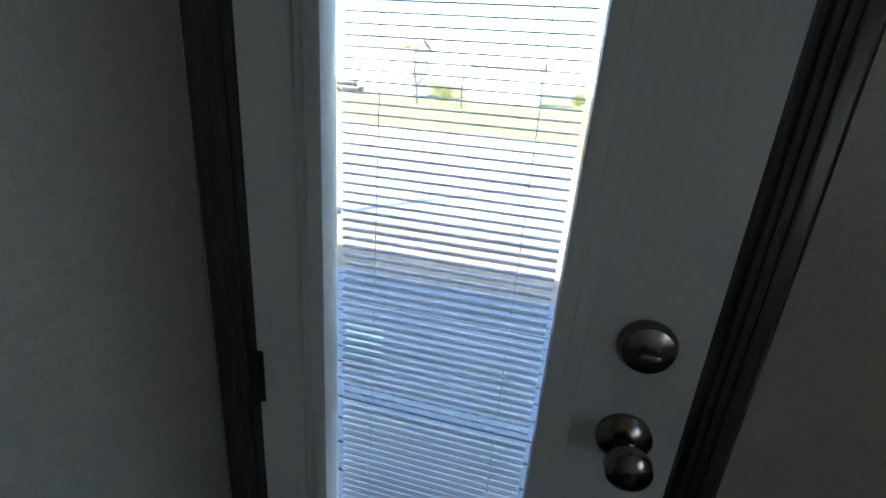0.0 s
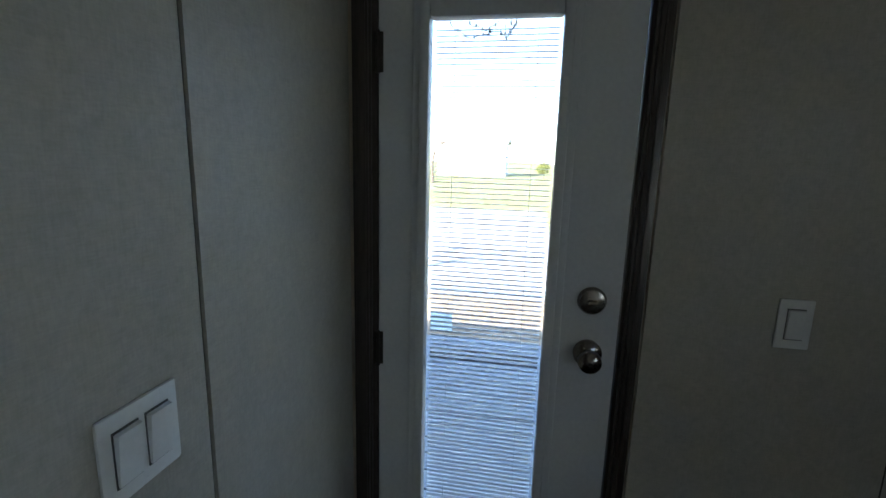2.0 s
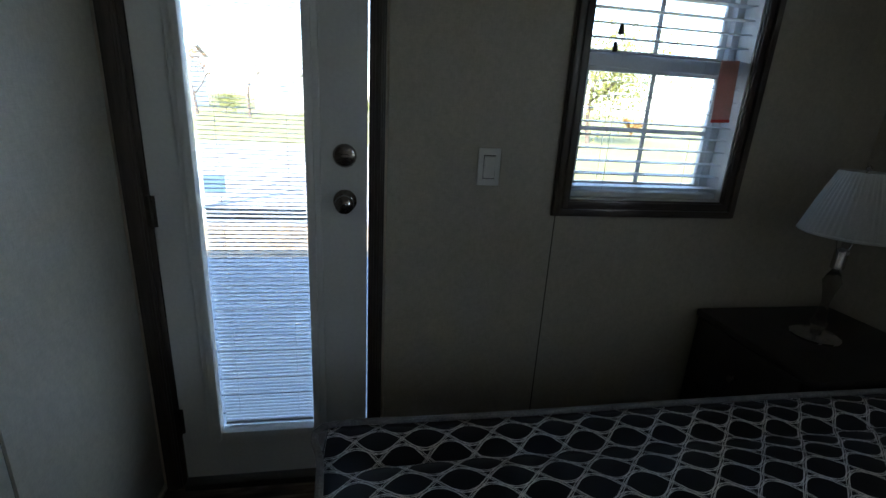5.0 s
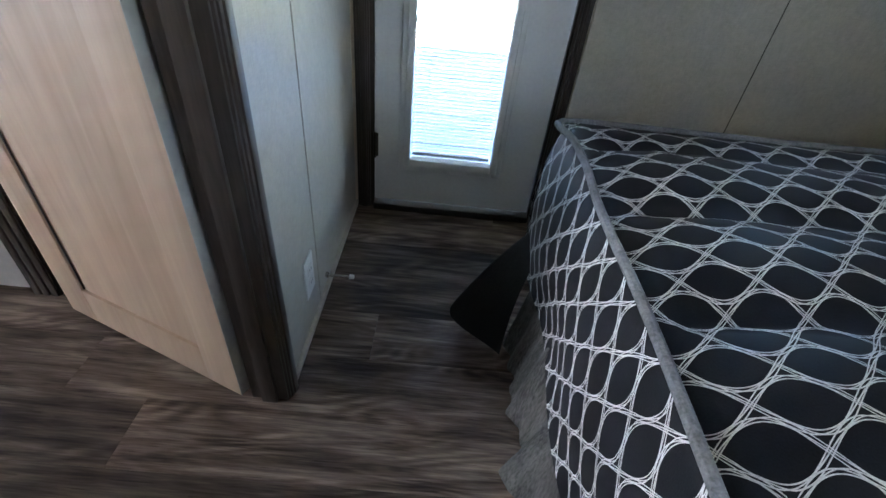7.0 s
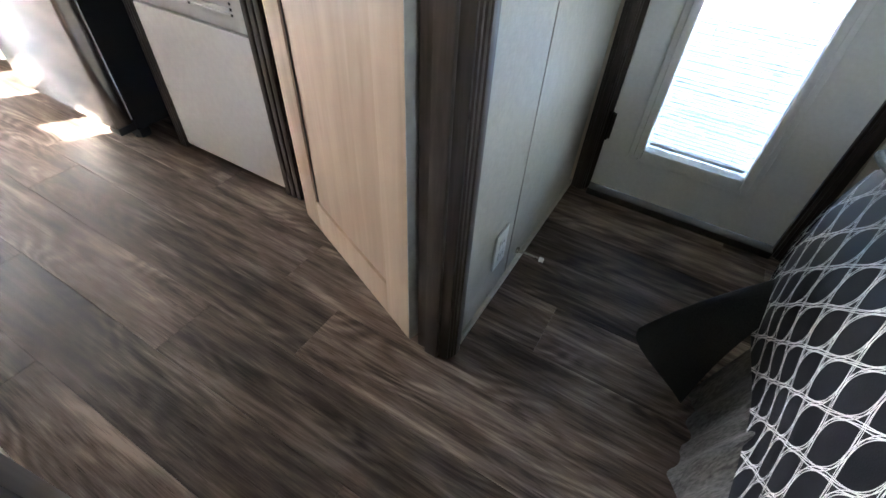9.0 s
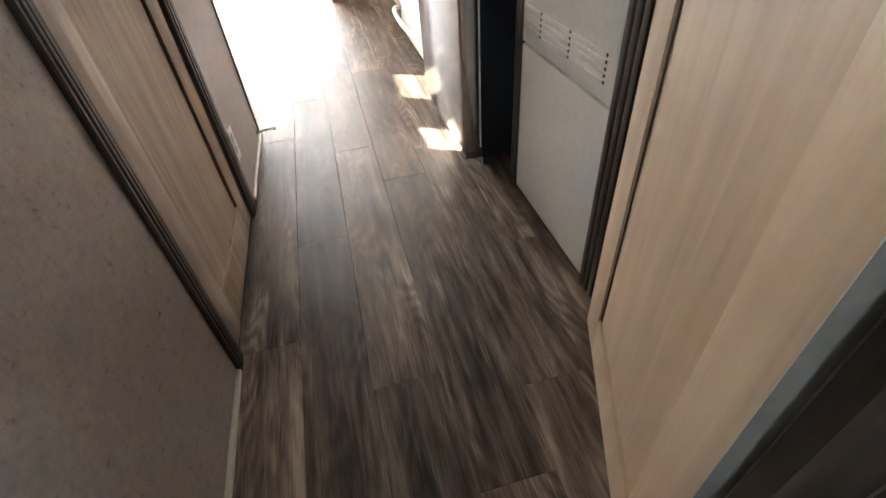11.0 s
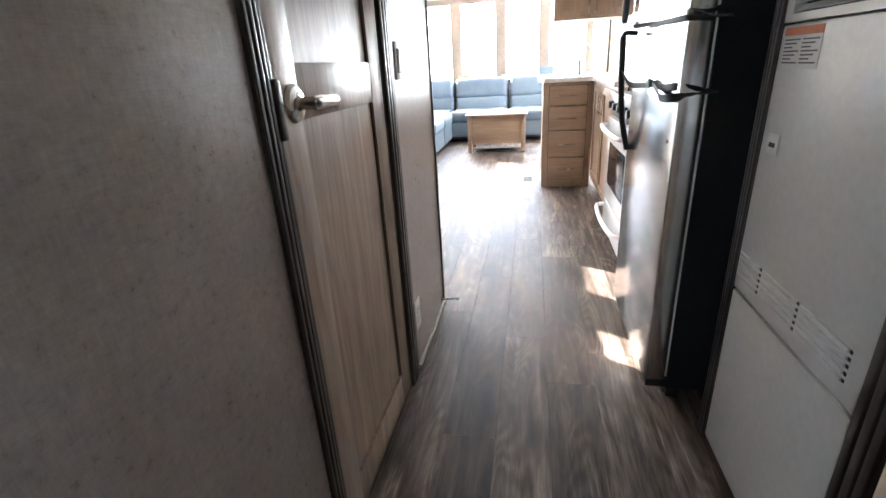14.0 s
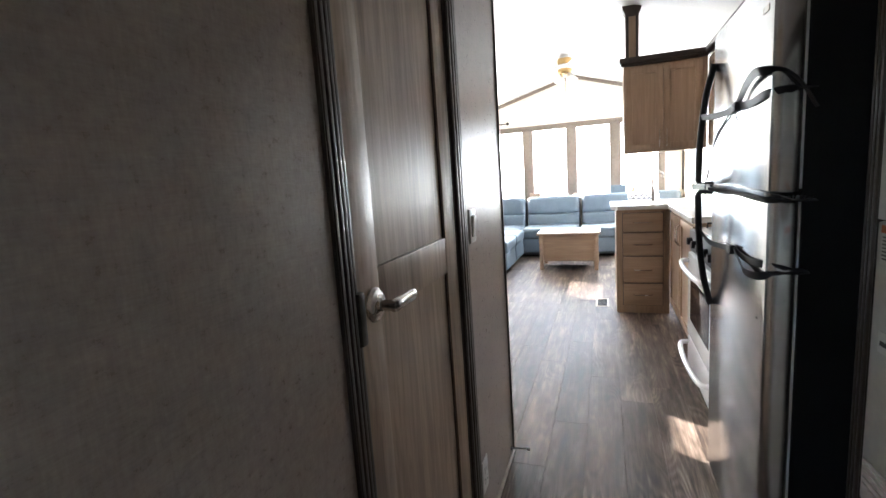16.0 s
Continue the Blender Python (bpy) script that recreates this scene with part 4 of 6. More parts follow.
    extra("strap_loop", a, 1.45, [(-1.71, yf - 0.012, 1.445), (-1.629, yf - 0.014, 1.483), (-1.53, yf - 0.020, 1.50), (e - 0.01, yf - 0.016, 1.497), (e + 0.006, yf + 0.025, 1.49), (e + 0.006, yf + 0.062, 1.453), (e + 0.004, yf + 0.092, 1.40)])
    part("buckle", moved(boxed(-1.735, -1.69, yf - 0.024, yf - 0.006, 1.430, 1.456, bevel=0.004), Matrix.Translation((-hx, -yf, -1.45))), M_STRAP, a)
    extra("strap_tail", a, 1.45, [(-1.80, yf - 0.008, 1.426), (-1.84, yf - 0.040, 1.355), (-1.885, yf - 0.050, 1.265), (-1.94, yf - 0.050, 1.207), (-1.917, yf - 0.050, 1.13)], 0.014, (0.2, 1, 0))
    extra("strap_tail", a, 1.45, [(-1.82, yf - 0.010, 1.43), (-1.89, yf - 0.032, 1.36), (-1.94, yf - 0.038, 1.27), (-1.97, yf - 0.038, 1.20)], 0.014, (0.2, 1, 0))
    b = strap("strap", [(hx - 0.02, yf - 0.070, 1.202), (hx + 0.08, yf - 0.045, 1.204), (hx + 0.30, yf - 0.006, 1.200), (e - 0.05, yf - 0.004, 1.196), (e + 0.004, yf + 0.012, 1.192), (e + 0.004, yf + 0.095, 1.188)], 0.022, M_CLEAR, "shiny film-wrapped strap across the door split")
    part("wrap", moved(ribbon(smooth_path([(hx + 0.12, yf - 0.040, 1.196), (hx + 0.3, yf - 0.009, 1.192), (e - 0.05, yf - 0.007, 1.187), (e + 0.007, yf + 0.012, 1.184), (e + 0.007, yf + 0.10, 1.182)], 8), 0.014, 0.003, (0, 1, 0.4)), Matrix.Translation((-hx, -yf, -1.202))), M_STRAP, b)
    c = strap("strap", [(hx, yf - 0.050, 1.05), (-1.98, yf - 0.030, 1.008), (-1.86, yf - 0.012, 1.008), (-1.731, yf - 0.008, 1.018), (-1.60, yf - 0.006, 1.012), (e - 0.03, yf - 0.004, 1.02), (e + 0.003, yf + 0.04, 1.014), (e + 0.003, yf + 0.09, 1.007)], 0.020, M_STRAP, "black webbing strap looped round the lower handle")
    extra("strap_loop", c, 1.05, [(-1.72, yf - 0.010, 1.018), (-1.60, yf - 0.020, 1.0), (-1.55, yf - 0.024, 0.988), (e - 0.01, yf - 0.014, 0.992), (e + 0.005, yf + 0.03, 1.0), (e + 0.004, yf + 0.09, 1.006)])
    part("buckle", moved(boxed(-1.76, -1.715, yf - 0.022, yf - 0.006, 1.005, 1.032, bevel=0.004), Matrix.Translation((-hx, -yf, -1.05))), M_STRAP, c)


fridge()


# ---- bedroom: bed ----
BX0, BX1, BY1, BY0, BZ = 0.588, 2.36, -0.540, -2.06, 0.628


def bed():
    b = thing("bed", "made bed under a dark navy quilt with a pale oval lattice", "bed", (1.47, -1.30, 0))
    T = Matrix.Translation((-1.47, 1.30, 0))
    part("mattress", moved(boxed(BX0 + 0.05, BX1, BY0 + 0.05, BY1 - 0.05, 0.28, BZ - 0.05, bevel=0.05, seg=3), T), M_SHEET, b)
    part("base", moved(boxed(BX0 + 0.10, BX1, BY0 + 0.10, BY1 - 0.10, 0.0, 0.28), T), M_DARKWOOD, b)
    # the quilt: top, foot and two long sides of one cloth, unrolled for its print
    bm = bmesh.new()
    uvl = bm.loops.layers.uv.new("UVMap")
    drop = 0.395
    def row(length0, length1, n_side, n_top):
        pts = [(-drop + drop * i / n_side) for i in range(n_side)]
        pts += [(length0 + (length1 - length0) * i / n_top - length0) for i in range(n_top + 1)]
        L = length1 - length0
        pts += [L + drop * (i + 1) / n_side for i in range(n_side)]
        return pts
    us = [-drop + drop * i / 12 for i in range(12)] + [(BX1 - BX0) * i / 60 for i in range(61)]
    vs = row(0, BY1 - BY0, 12, 52)
    LX, LY = BX1 - BX0, BY1 - BY0
    def place(u, v):
        x, y, z = BX0 + max(u, 0), BY0 + min(max(v, 0), LY), BZ
        nx = ny = 0.0
        if u < 0:
            nx = -1
            z = BZ + u
        if v < 0:
            ny = -1
            z = min(z, BZ + v) if u < 0 else BZ + v
        elif v > LY:
            ny = 1
            z = min(z, BZ - (v - LY)) if u < 0 else BZ - (v - LY)
        fall = BZ - z
        # sides bulge a little, and slope in at the lower edge
        if fall > 0:
            k = fall / drop
            bulge = 0.020 * math.sin(min(1, k * 1.15) * math.pi) + 0.012 * k
            wob = 0.010 * k * math.sin(9 * (u + v * 1.3)) + 0.004 * noise.noise((u * 6, v * 6, 1.7))
            x += nx * (bulge + wob)
            y += ny * (bulge + wob)
        else:
            edge = min(u, v, LY - v, 0.25)
            # quilted channels across the bed, softly puffed
            ch = abs(math.sin(v * math.pi / 0.235 + 0.25 * math.sin(u * 2.2)))
            puff = 0.036 * (ch ** 0.5 - 0.6) * min(1, edge / 0.07)
            z += 0.020 * min(1, edge / 0.16) + puff + 0.008 * noise.noise((u * 4.2, v * 4.2, 0.3)) * min(1, edge / 0.06)
        return x, y, z
    grid = [[bm.verts.new(place(u, v)) for v in vs] for u in us]
    for i in range(len(us) - 1):
        for j in range(len(vs) - 1):
            f = bm.faces.new((grid[i][j], grid[i + 1][j], grid[i + 1][j + 1], grid[i][j + 1]))
            for l, (a, c) in zip(f.loops, ((i, j), (i + 1, j), (i + 1, j + 1), (i, j + 1))):
                l[uvl].uv = (us[a], vs[c])
    moved(bm, T)
    q = part("quilt", bm, M_SPREAD, b, "dark navy quilt with a pale triple-line oval lattice", 80)
    def rim(u, v):
        x, y, z = place(u, v)
        return Vector((x, y, z + 0.004))
    pts = [(BX1, BY0 - 0.004, BZ + 0.004)] + [(BX0 + LX * k / 8, BY0 - 0.004 + 0.003 * math.sin(k), BZ + 0.004) for k in range(7, 0, -1)]
    foot = [(BX0 - 0.006 + 0.004 * math.sin(k * 1.7), BY0 + LY * k / 14, BZ + 0.004 + 0.003 * math.sin(k * 2.1)) for k in range(0, 15)]
    far = [(BX0 + LX * k / 8, BY1 + 0.004 - 0.003 * math.sin(k), BZ + 0.004) for k in range(1, 9)]
    part("piping", moved(tube(smooth_path(pts + foot + far, 4), 0.0075, 8), T), M_PIPING, q, "grey corded piping")
    # gathered skirt along foot and window side, open at the corner
    def skirt(p0, p1, out, n, lean, seed):
        bs = bmesh.new()
        p0, p1, out = Vector(p0), Vector(p1), Vector(out)
        cols = []
        for i in range(n + 1):
            s = i / n
            col = []
            for j in range(7):
                k = j / 6
                fold = (0.35 + 0.65 * k) * (0.030 * math.sin(i * 0.115 + 1.5 * math.sin(i * 0.027) + seed) + 0.007 * math.sin(i * 0.37 + 1 + seed) + 0.004 * noise.noise((i * 0.3, k * 3, seed)))
                p = p0.lerp(p1, s) + out * (fold + lean * k * (1 + 0.4 * math.sin(i * 0.11)))
                p.z = 0.30 - 0.288 * k
                col.append(bs.verts.new(p))
            cols.append(col)
        for a, c in zip(cols, cols[1:]):
            for j in range(6):
                bs.faces.new((a[j], c[j], c[j + 1], a[j + 1]))
        bmesh.ops.solidify(bs, geom=bs.faces[:], thickness=0.003)
        return moved(bs, T)
    part("skirt", skirt((BX0 + 0.018, BY0 + 0.05, 0), (BX0 + 0.018, BY1 - 0.10, 0), (-1, 0, 0), 330, 0.055, 0.3), M_SKIRT, b, "gathered grey slub bed skirt", 60)
    part("skirt", skirt((BX0 + 0.08, BY1 - 0.05, 0), (BX1, BY1 - 0.05, 0), (0, 1, 0), 240, 0.03, 1.3), M_SKIRT, b, "gathered grey slub bed skirt", 60)
    # the split corner flap that stands out from the skirt
    fl = bmesh.new()
    A = [(0.625, -0.52, 0.34), (0.585, -0.535, 0.34), (0.590, -0.62, 0.34)]
    B = [(0.60, -0.505, 0.20), (0.385, -0.575, 0.050), (0.53, -0.70, 0.012)]
    ra = smooth_path(A, 6)
    rb = smooth_path(B, 6)
    cols = []
    for p, q2 in zip(ra, rb):
        cols.append([fl.verts.new(p.lerp(q2, k / 8) + Vector((-0.012 * math.sin(k / 8 * math.pi), 0, 0))) for k in range(9)])
    for a, c in zip(cols, cols[1:]):
        for k in range(8):
            fl.faces.new((a[k], c[k], c[k + 1], a[k + 1]))
    bmesh.ops.solidify(fl, geom=fl.faces[:], thickness=0.003)
    part("corner_flap", moved(fl, T), M_SHEET, b, "dark lining flap at the skirt corner", 60)


bed()


# ---- bedroom: window, blind, valance ----
def bedroom_window():
    x0, x1, z0, z1 = NWIN
    w = thing("window_1", "white vinyl single-hung window with grilles in a dark casing", "window", kind="structure")
    y = 0.072
    part("liner", boxes([(x0, x0 + 0.008, 0.0, 0.105, z0, z1), (x1 - 0.008, x1, 0.0, 0.105, z0, z1), (x0 + 0.008, x1 - 0.008, 0.0, 0.105, z1 - 0.008, z1), (x0 + 0.008, x1 - 0.008, 0.0, 0.105, z0, z0 + 0.008)]), M_VINYL, w)
    fr = part("window_frame", boxes([(x0 + 0.008, x0 + 0.034, y, WT, z0 + 0.008, z1 - 0.008), (x1 - 0.034, x1 - 0.008, y, WT, z0 + 0.008, z1 - 0.008), (x0 + 0.034, x1 - 0.034, y, WT, z0 + 0.008, z0 + 0.036), (x0 + 0.034, x1 - 0.034, y, WT, z1 - 0.034, z1 - 0.008)], 0.003), M_VINYL, w)
    part("meeting_rail", boxed(x0 + 0.034, x1 - 0.034, y - 0.006, y + 0.03, 1.432, 1.470, bevel=0.004), M_VINYL, w)
    xm = (x0 + x1) / 2
    for n, a, b, yy in (("upper_sash", 1.470, z1 - 0.034, y + 0.022), ("lower_sash", z0 + 0.036, 1.432, y + 0.006)):
        s = part(n, boxes([(x0 + 0.034, x0 + 0.052, yy, yy + 0.018, a, b), (x1 - 0.052, x1 - 0.034, yy, yy + 0.018, a, b), (x0 + 0.052, x1 - 0.052, yy, yy + 0.018, a, a + 0.016), (x0 + 0.052, x1 - 0.052, yy, yy + 0.018, b - 0.012, b)], 0.002), M_VINYL, w)
        pane = part("pane", boxed(x0 + 0.05, x1 - 0.05, yy + 0.008, yy + 0.011, a + 0.014, b - 0.01), M_GLASS, s)
        pane.visible_shadow = False
        part("grille_bar", boxed(xm - 0.007, xm + 0.007, yy + 0.003, yy + 0.007, a + 0.016, b - 0.012), M_VINYL, s)
        part("grille_bar", boxed(x0 + 0.052, x1 - 0.052, yy + 0.0025, yy + 0.0065, (a + b) / 2 - 0.007, (a + b) / 2 + 0.007), M_VINYL, s)
    c = 0.052
    for a, b, up in ((x0 + 0.004, x0 - c, True), (x1 - 0.004, x1 + c, True), (z0 + 0.004, z0 - c, False), (z1 - 0.004, z1 + c, False)):
        bm = bmesh.new()
        for k0, k1, d in ((0, 1, 0.010), (0.1, 0.45, 0.015), (0.55, 0.92, 0.021)):
            p, q = a + (b - a) * k0, a + (b - a) * k1
            lo, hi = min(p, q), max(p, q)
            if up:
                box(bm, lo, hi, -d, -0.0002, z0 - c * k1, z1 + c * k1, bevel=0.002)
            else:
                box(bm, x0 - c * k1 + 0.0004, x1 + c * k1 - 0.0004, -d + 0.0004, -0.0002, lo, hi, bevel=0.002)
        part("casing", bm, M_TRIM if up else M_TRIMX, w, "dark grey-brown stepped casing")
    # blind
    bl = thing("window_blind", "white slatted window blind with cords, slats open", "blind", (xm, 0.035, z1))
    def p(name, bm, m, parent=None, label=""):
        return part(name, moved(bm, Matrix.Translation((-xm, -0.035, -z1))), m, parent or bl, label)
    p("head_rail", boxed(x0 + 0.012, x1 - 0.012, 0.012, 0.058, z1 - 0.045, z1 - 0.008, bevel=0.003), M_SLAT)
    me = mesh_of("slat", boxed(-(x1 - x0) / 2 + 0.014, (x1 - x0) / 2 - 0.014, -0.0225, 0.0225, -0.0012, 0.0012, bevel=0.0008, seg=1), M_SLAT)
    n = 19
    for i in range(n):
        z = z0 + 0.045 + i * 0.0405
        piece("slat", me, bl, Matrix.Translation((0, 0, z - z1)) @ Matrix.Rotation(radians(3 + 1.5 * math.sin(i * 1.7)), 4, 'X'))
    p("bottom_rail", boxed(x0 + 0.014, x1 - 0.014, 0.012, 0.058, z0 + 0.010, z0 + 0.028, bevel=0.004), M_SLAT)
    for x in (x0 + 0.12, x1 - 0.12):
        for yy in (0.0125, 0.0575):
            p("ladder_cord", tube([(x, yy, z0 + 0.02), (x, yy, z1 - 0.04)], 0.0008, 5), M_SLAT)
    for x, z in ((x0 + 0.10, 1.53), (x0 + 0.088, 1.482)):
        cord = p("pull_cord", tube([(x, 0.006, z), (x, 0.008, z1 - 0.03)], 0.0008, 5), M_SLAT)
        p("tassel", lathe([(0.0, 0.0), (0.0085, 0.002), (0.0075, 0.016), (0.005, 0.028), (0.0, 0.03)], 12, (x, 0.006, z - 0.014)), M_BRONZE, cord, "dark wooden cord tassel")
    # tag hanging at the jamb
    tg = thing("hanging_tag", "pink translucent plastic tag hanging at the window", "tag", (x1 - 0.085, -0.004, 1.47))
    part("sheet", moved(boxed(-0.030, 0.034, -0.0012, 0.0012, -0.178, 0.0, bevel=0.001), Matrix.Rotation(radians(-3), 4, 'Y')), M_PINK, tg)
    part("hem", moved(boxed(-0.031, 0.035, -0.0018, 0.0018, -0.186, -0.176, bevel=0.001), Matrix.Rotation(radians(-3), 4, 'Y')), M_RED, tg, "red lower edge")
    part("hook", tube(smooth_path([(0, 0, -0.004), (0.0, 0.004, 0.02), (0.0, 0.016, 0.026)], 5), 0.0012, 6), M_PLASTIC, tg)
    # valance
    v = thing("valance", "gathered dark sheer valance with a scalloped hem on a rod", "curtain", (1.60, -0.05, 2.02))
    T = Matrix.Translation((-1.60, 0.05, -2.02))
    def cloth(za, zb_fn, amp, m, name, label="", parent=None, y=-0.065):
        bm = bmesh.new()
        n, cols = 150, []
        for i in range(n + 1):
            s = i / n
            x = 1.20 + 0.82 * s
            gather = math.sin(i * 0.78) * 0.6 + math.sin(i * 1.63 + 1) * 0.4
            col = []
            for j in range(9):
                k = j / 8
                zb = zb_fn(x)
                z = za + (zb - za) * k
                wrap = 0.05 * max(0, abs(s - 0.5) * 2 - 0.93) / 0.07
                col.append(bm.verts.new((x, y + wrap + amp * gather * (0.35 + 0.65 * k), z)))
            cols.append(col)
        for a, b2 in zip(cols, cols[1:]):
            for j in range(8):
                bm.faces.new((a[j], b2[j], b2[j + 1], a[j + 1]))
        return part(name, moved(bm, T), m, parent or v, label, 80)
    def hem(x):
        return 1.700 + 0.018 * math.cos((x - 1.52) * 2 * math.pi / 0.16) * (0.5 if x > 1.4 else 0.2) + (0.045 if x < 1.40 else 0.0) - 0.01 * math.sin(x * 9)
    body = cloth(2.045, hem, 0.013, M_VAL, "cloth")
    cloth(2.05, lambda x: 1.885 + 0.006 * math.sin(x * 30), 0.015, M_VALB, "header_ruffle", "darker doubled upper layer", body, -0.072)
    bm = bmesh.new()
    pts = [(1.20 + 0.82 * i / 150, -0.0665 + 0.013 * (math.sin(i * 0.78) * 0.6 + math.sin(i * 1.63 + 1) * 0.4), hem(1.20 + 0.82 * i / 150)) for i in range(151)]
    bm = ribbon(pts, 0.022, 0.003, (0, 1, 0))
    part("hem_band", moved(bm, T), M_VALB, body, "dark hem band", 80)
    part("rod", moved(tube([(1.20, -0.055, 2.02), (2.02, -0.055, 2.02)], 0.009, 10), T), M_PLASTIC, v, "white curtain rod")
    for x in (1.20, 2.02):
        part("bracket", moved(boxed(x - 0.008, x + 0.008, -0.055, -0.0005, 2.005, 2.035, bevel=0.003), T), M_PLASTIC, v)


bedroom_window()


# ---- bedroom: night table and lamp ----
def night_table():
    x0, x1, y0, y1, h = 1.87, 2.40, -0.485, -0.022, 0.638
    t = thing("nightstand", "dark espresso wooden nightstand beside the bed", "nightstand", (2.125, -0.25, 0))
    T = Matrix.Translation((-2.125, 0.25, 0))
    part("top", moved(boxed(x0 - 0.012, x1 + 0.01, y0 - 0.012, y1, h - 0.026, h, bevel=0.006), T), M_DARKWOOD, t)
    part("body", moved(boxed(x0, x1, y0 + 0.012, y1, 0.09, h - 0.026, bevel=0.003), T), M_DARKWOOD, t)
    for x in (x0 + 0.025, x1 - 0.025):
        for y in (y0 + 0.035, y1 - 0.025):
            part("leg", moved(boxed(x - 0.02, x + 0.02, y - 0.02, y + 0.02, 0, 0.09, bevel=0.004), T), M_DARKWOOD, t)
    for a, b in ((0.12, 0.36), (0.375, 0.61)):
        d = part("drawer_front", moved(boxed(x0 - 0.014, x0, y0 + 0.03, y1 - 0.02, a, b, bevel=0.004), T), M_DARKWOOD, t)
        part("knob", moved(lathe([(0, 0), (0.006, 0), (0.006, 0.012), (0.014, 0.018), (0.012, 0.026), (0, 0.028)], 16, (0, 0, 0), 'x'), T @ Matrix.Translation((x0 - 0.013, (y0 + y1) / 2, (a + b) / 2)) @ Matrix.Rotation(math.pi, 4, 'Z')), M_NICKEL, d)
    l = thing("table_lamp", "table lamp with a white pleated shade and crystal stem", "lamp", (2.112, -0.25, h))
    part("foot", lathe([(0, 0), (0.068, 0), (0.070, 0.006), (0.058, 0.013), (0.03, 0.018), (0.018, 0.026)], 32), M_NICKEL, l)
    part("stem", lathe([(0.015, 0.024), (0.024, 0.045), (0.014, 0.07), (0.011, 0.12), (0.018, 0.16), (0.026, 0.19), (0.018, 0.215), (0.010, 0.23)], 20), M_CRYSTAL, l, "clear crystal stem")
    part("socket", lathe([(0.010, 0.228), (0.018, 0.236), (0.018, 0.29), (0.011, 0.30), (0.0, 0.302)], 16), M_NICKEL, l)
    part("harp", tube(smooth_path([(0.016, 0, 0.27), (0.04, 0, 0.36), (0.04, 0, 0.44), (0.0, 0, 0.536), (-0.04, 0, 0.44), (-0.04, 0, 0.36), (-0.016, 0, 0.27)], 5), 0.0018, 6), M_NICKEL, l)
    sh = part("shade", lathe([(0.126, 0.345), (0.127, 0.349), (0.098, 0.445), (0.067, 0.532), (0.0655, 0.534), (0.065, 0.530), (0.096, 0.443), (0.1245, 0.349), (0.124, 0.345)], 160, (0, 0, 0), 'z', 48, 0.012), M_SHADE, l, "white pleated cloth shade", 60)
    part("shade_trim", lathe([(0.126, 0.343), (0.129, 0.345), (0.129, 0.350), (0.126, 0.352)], 60), M_SHADE, sh)
    part("finial", lathe([(0, 0.535), (0.007, 0.538), (0.008, 0.547), (0, 0.555)], 14), M_NICKEL, l)


night_table()


def wall_sconce():
    s = thing("wall_sconce", "dark grey flared wall sconce shade above the bed", "wall lamp", (X_EAST, -0.62, 1.50))
    part("shade", lathe([(0.150, 0.0), (0.152, 0.004), (0.105, 0.13), (0.062, 0.20), (0.060, 0.198), (0.103, 0.128), (0.1485, 0.0)], 40, (-0.155, 0, 0)), M_VALB, s)
    part("arm", tube(smooth_path([(0, 0, 0.02), (-0.06, 0, 0.03), (-0.155, 0, 0.10), (-0.155, 0, 0.19)], 5), 0.008, 8), M_BRONZE, s)
    part("back_plate", boxed(-0.014, 0, -0.05, 0.05, -0.04, 0.08, bevel=0.004), M_BRONZE, s)
    h = thing("headboard", "dark padded headboard panel on the wall at the bed head", "headboard", (X_EAST, -1.33, 0.9))
    part("pad", boxed(-0.045, 0.0, -0.72, 0.72, 0.0, 0.30, bevel=0.015, seg=3), M_SHEET, h)


wall_sconce()


# ---- kitchen ----
def pull(parent, x0, x1, y, z, face):
    """A thin bar pull; face is the way it stands off ('x' or 'y')."""
    if face == 'x':
        pts = [(x0, y - 0.075, z), (x0 + 0.022, y - 0.06, z), (x0 + 0.026, y, z), (x0 + 0.022, y + 0.06, z), (x0, y + 0.075, z)]
    else:
        pts = [(x0, y, z - 0.075), (x0, y - 0.022, z - 0.06), (x0, y - 0.026, z), (x0, y - 0.022, z + 0.06), (x0, y, z + 0.075)]
    part("pull", tube(smooth_path(pts, 4), 0.0042, 8), M_NICKEL, parent, "slim nickel bar pull")


def framed_door(parent, a0, a1, z0, z1, plane, face, material, name="cabinet_door"):
    """A frame-and-panel front: face 'x' (towards +x) or 'y' (towards -y)."""
    s = 0.052
    def r(u0, u1, v0, v1, d0, d1):
        if face == 'x':
            return (plane + d0, plane + d1, u0, u1, v0, v1)
        return (u0, u1, plane - d1, plane - d0, v0, v1)
    bm = boxes([r(a0, a0 + s, z0, z1, 0, 0.018), r(a1 - s, a1, z0, z1, 0, 0.018), r(a0 + s, a1 - s, z0, z0 + s, 0, 0.0178), r(a0 + s, a1 - s, z1 - s, z1, 0, 0.0178)], 0.002)
    d = part(name, bm, material, parent)
    part("door_panel", boxes([r(a0 + s - 0.002, a1 - s + 0.002, z0 + s - 0.002, z1 - s + 0.002, 0.001, 0.009)]), material, d)
    return d


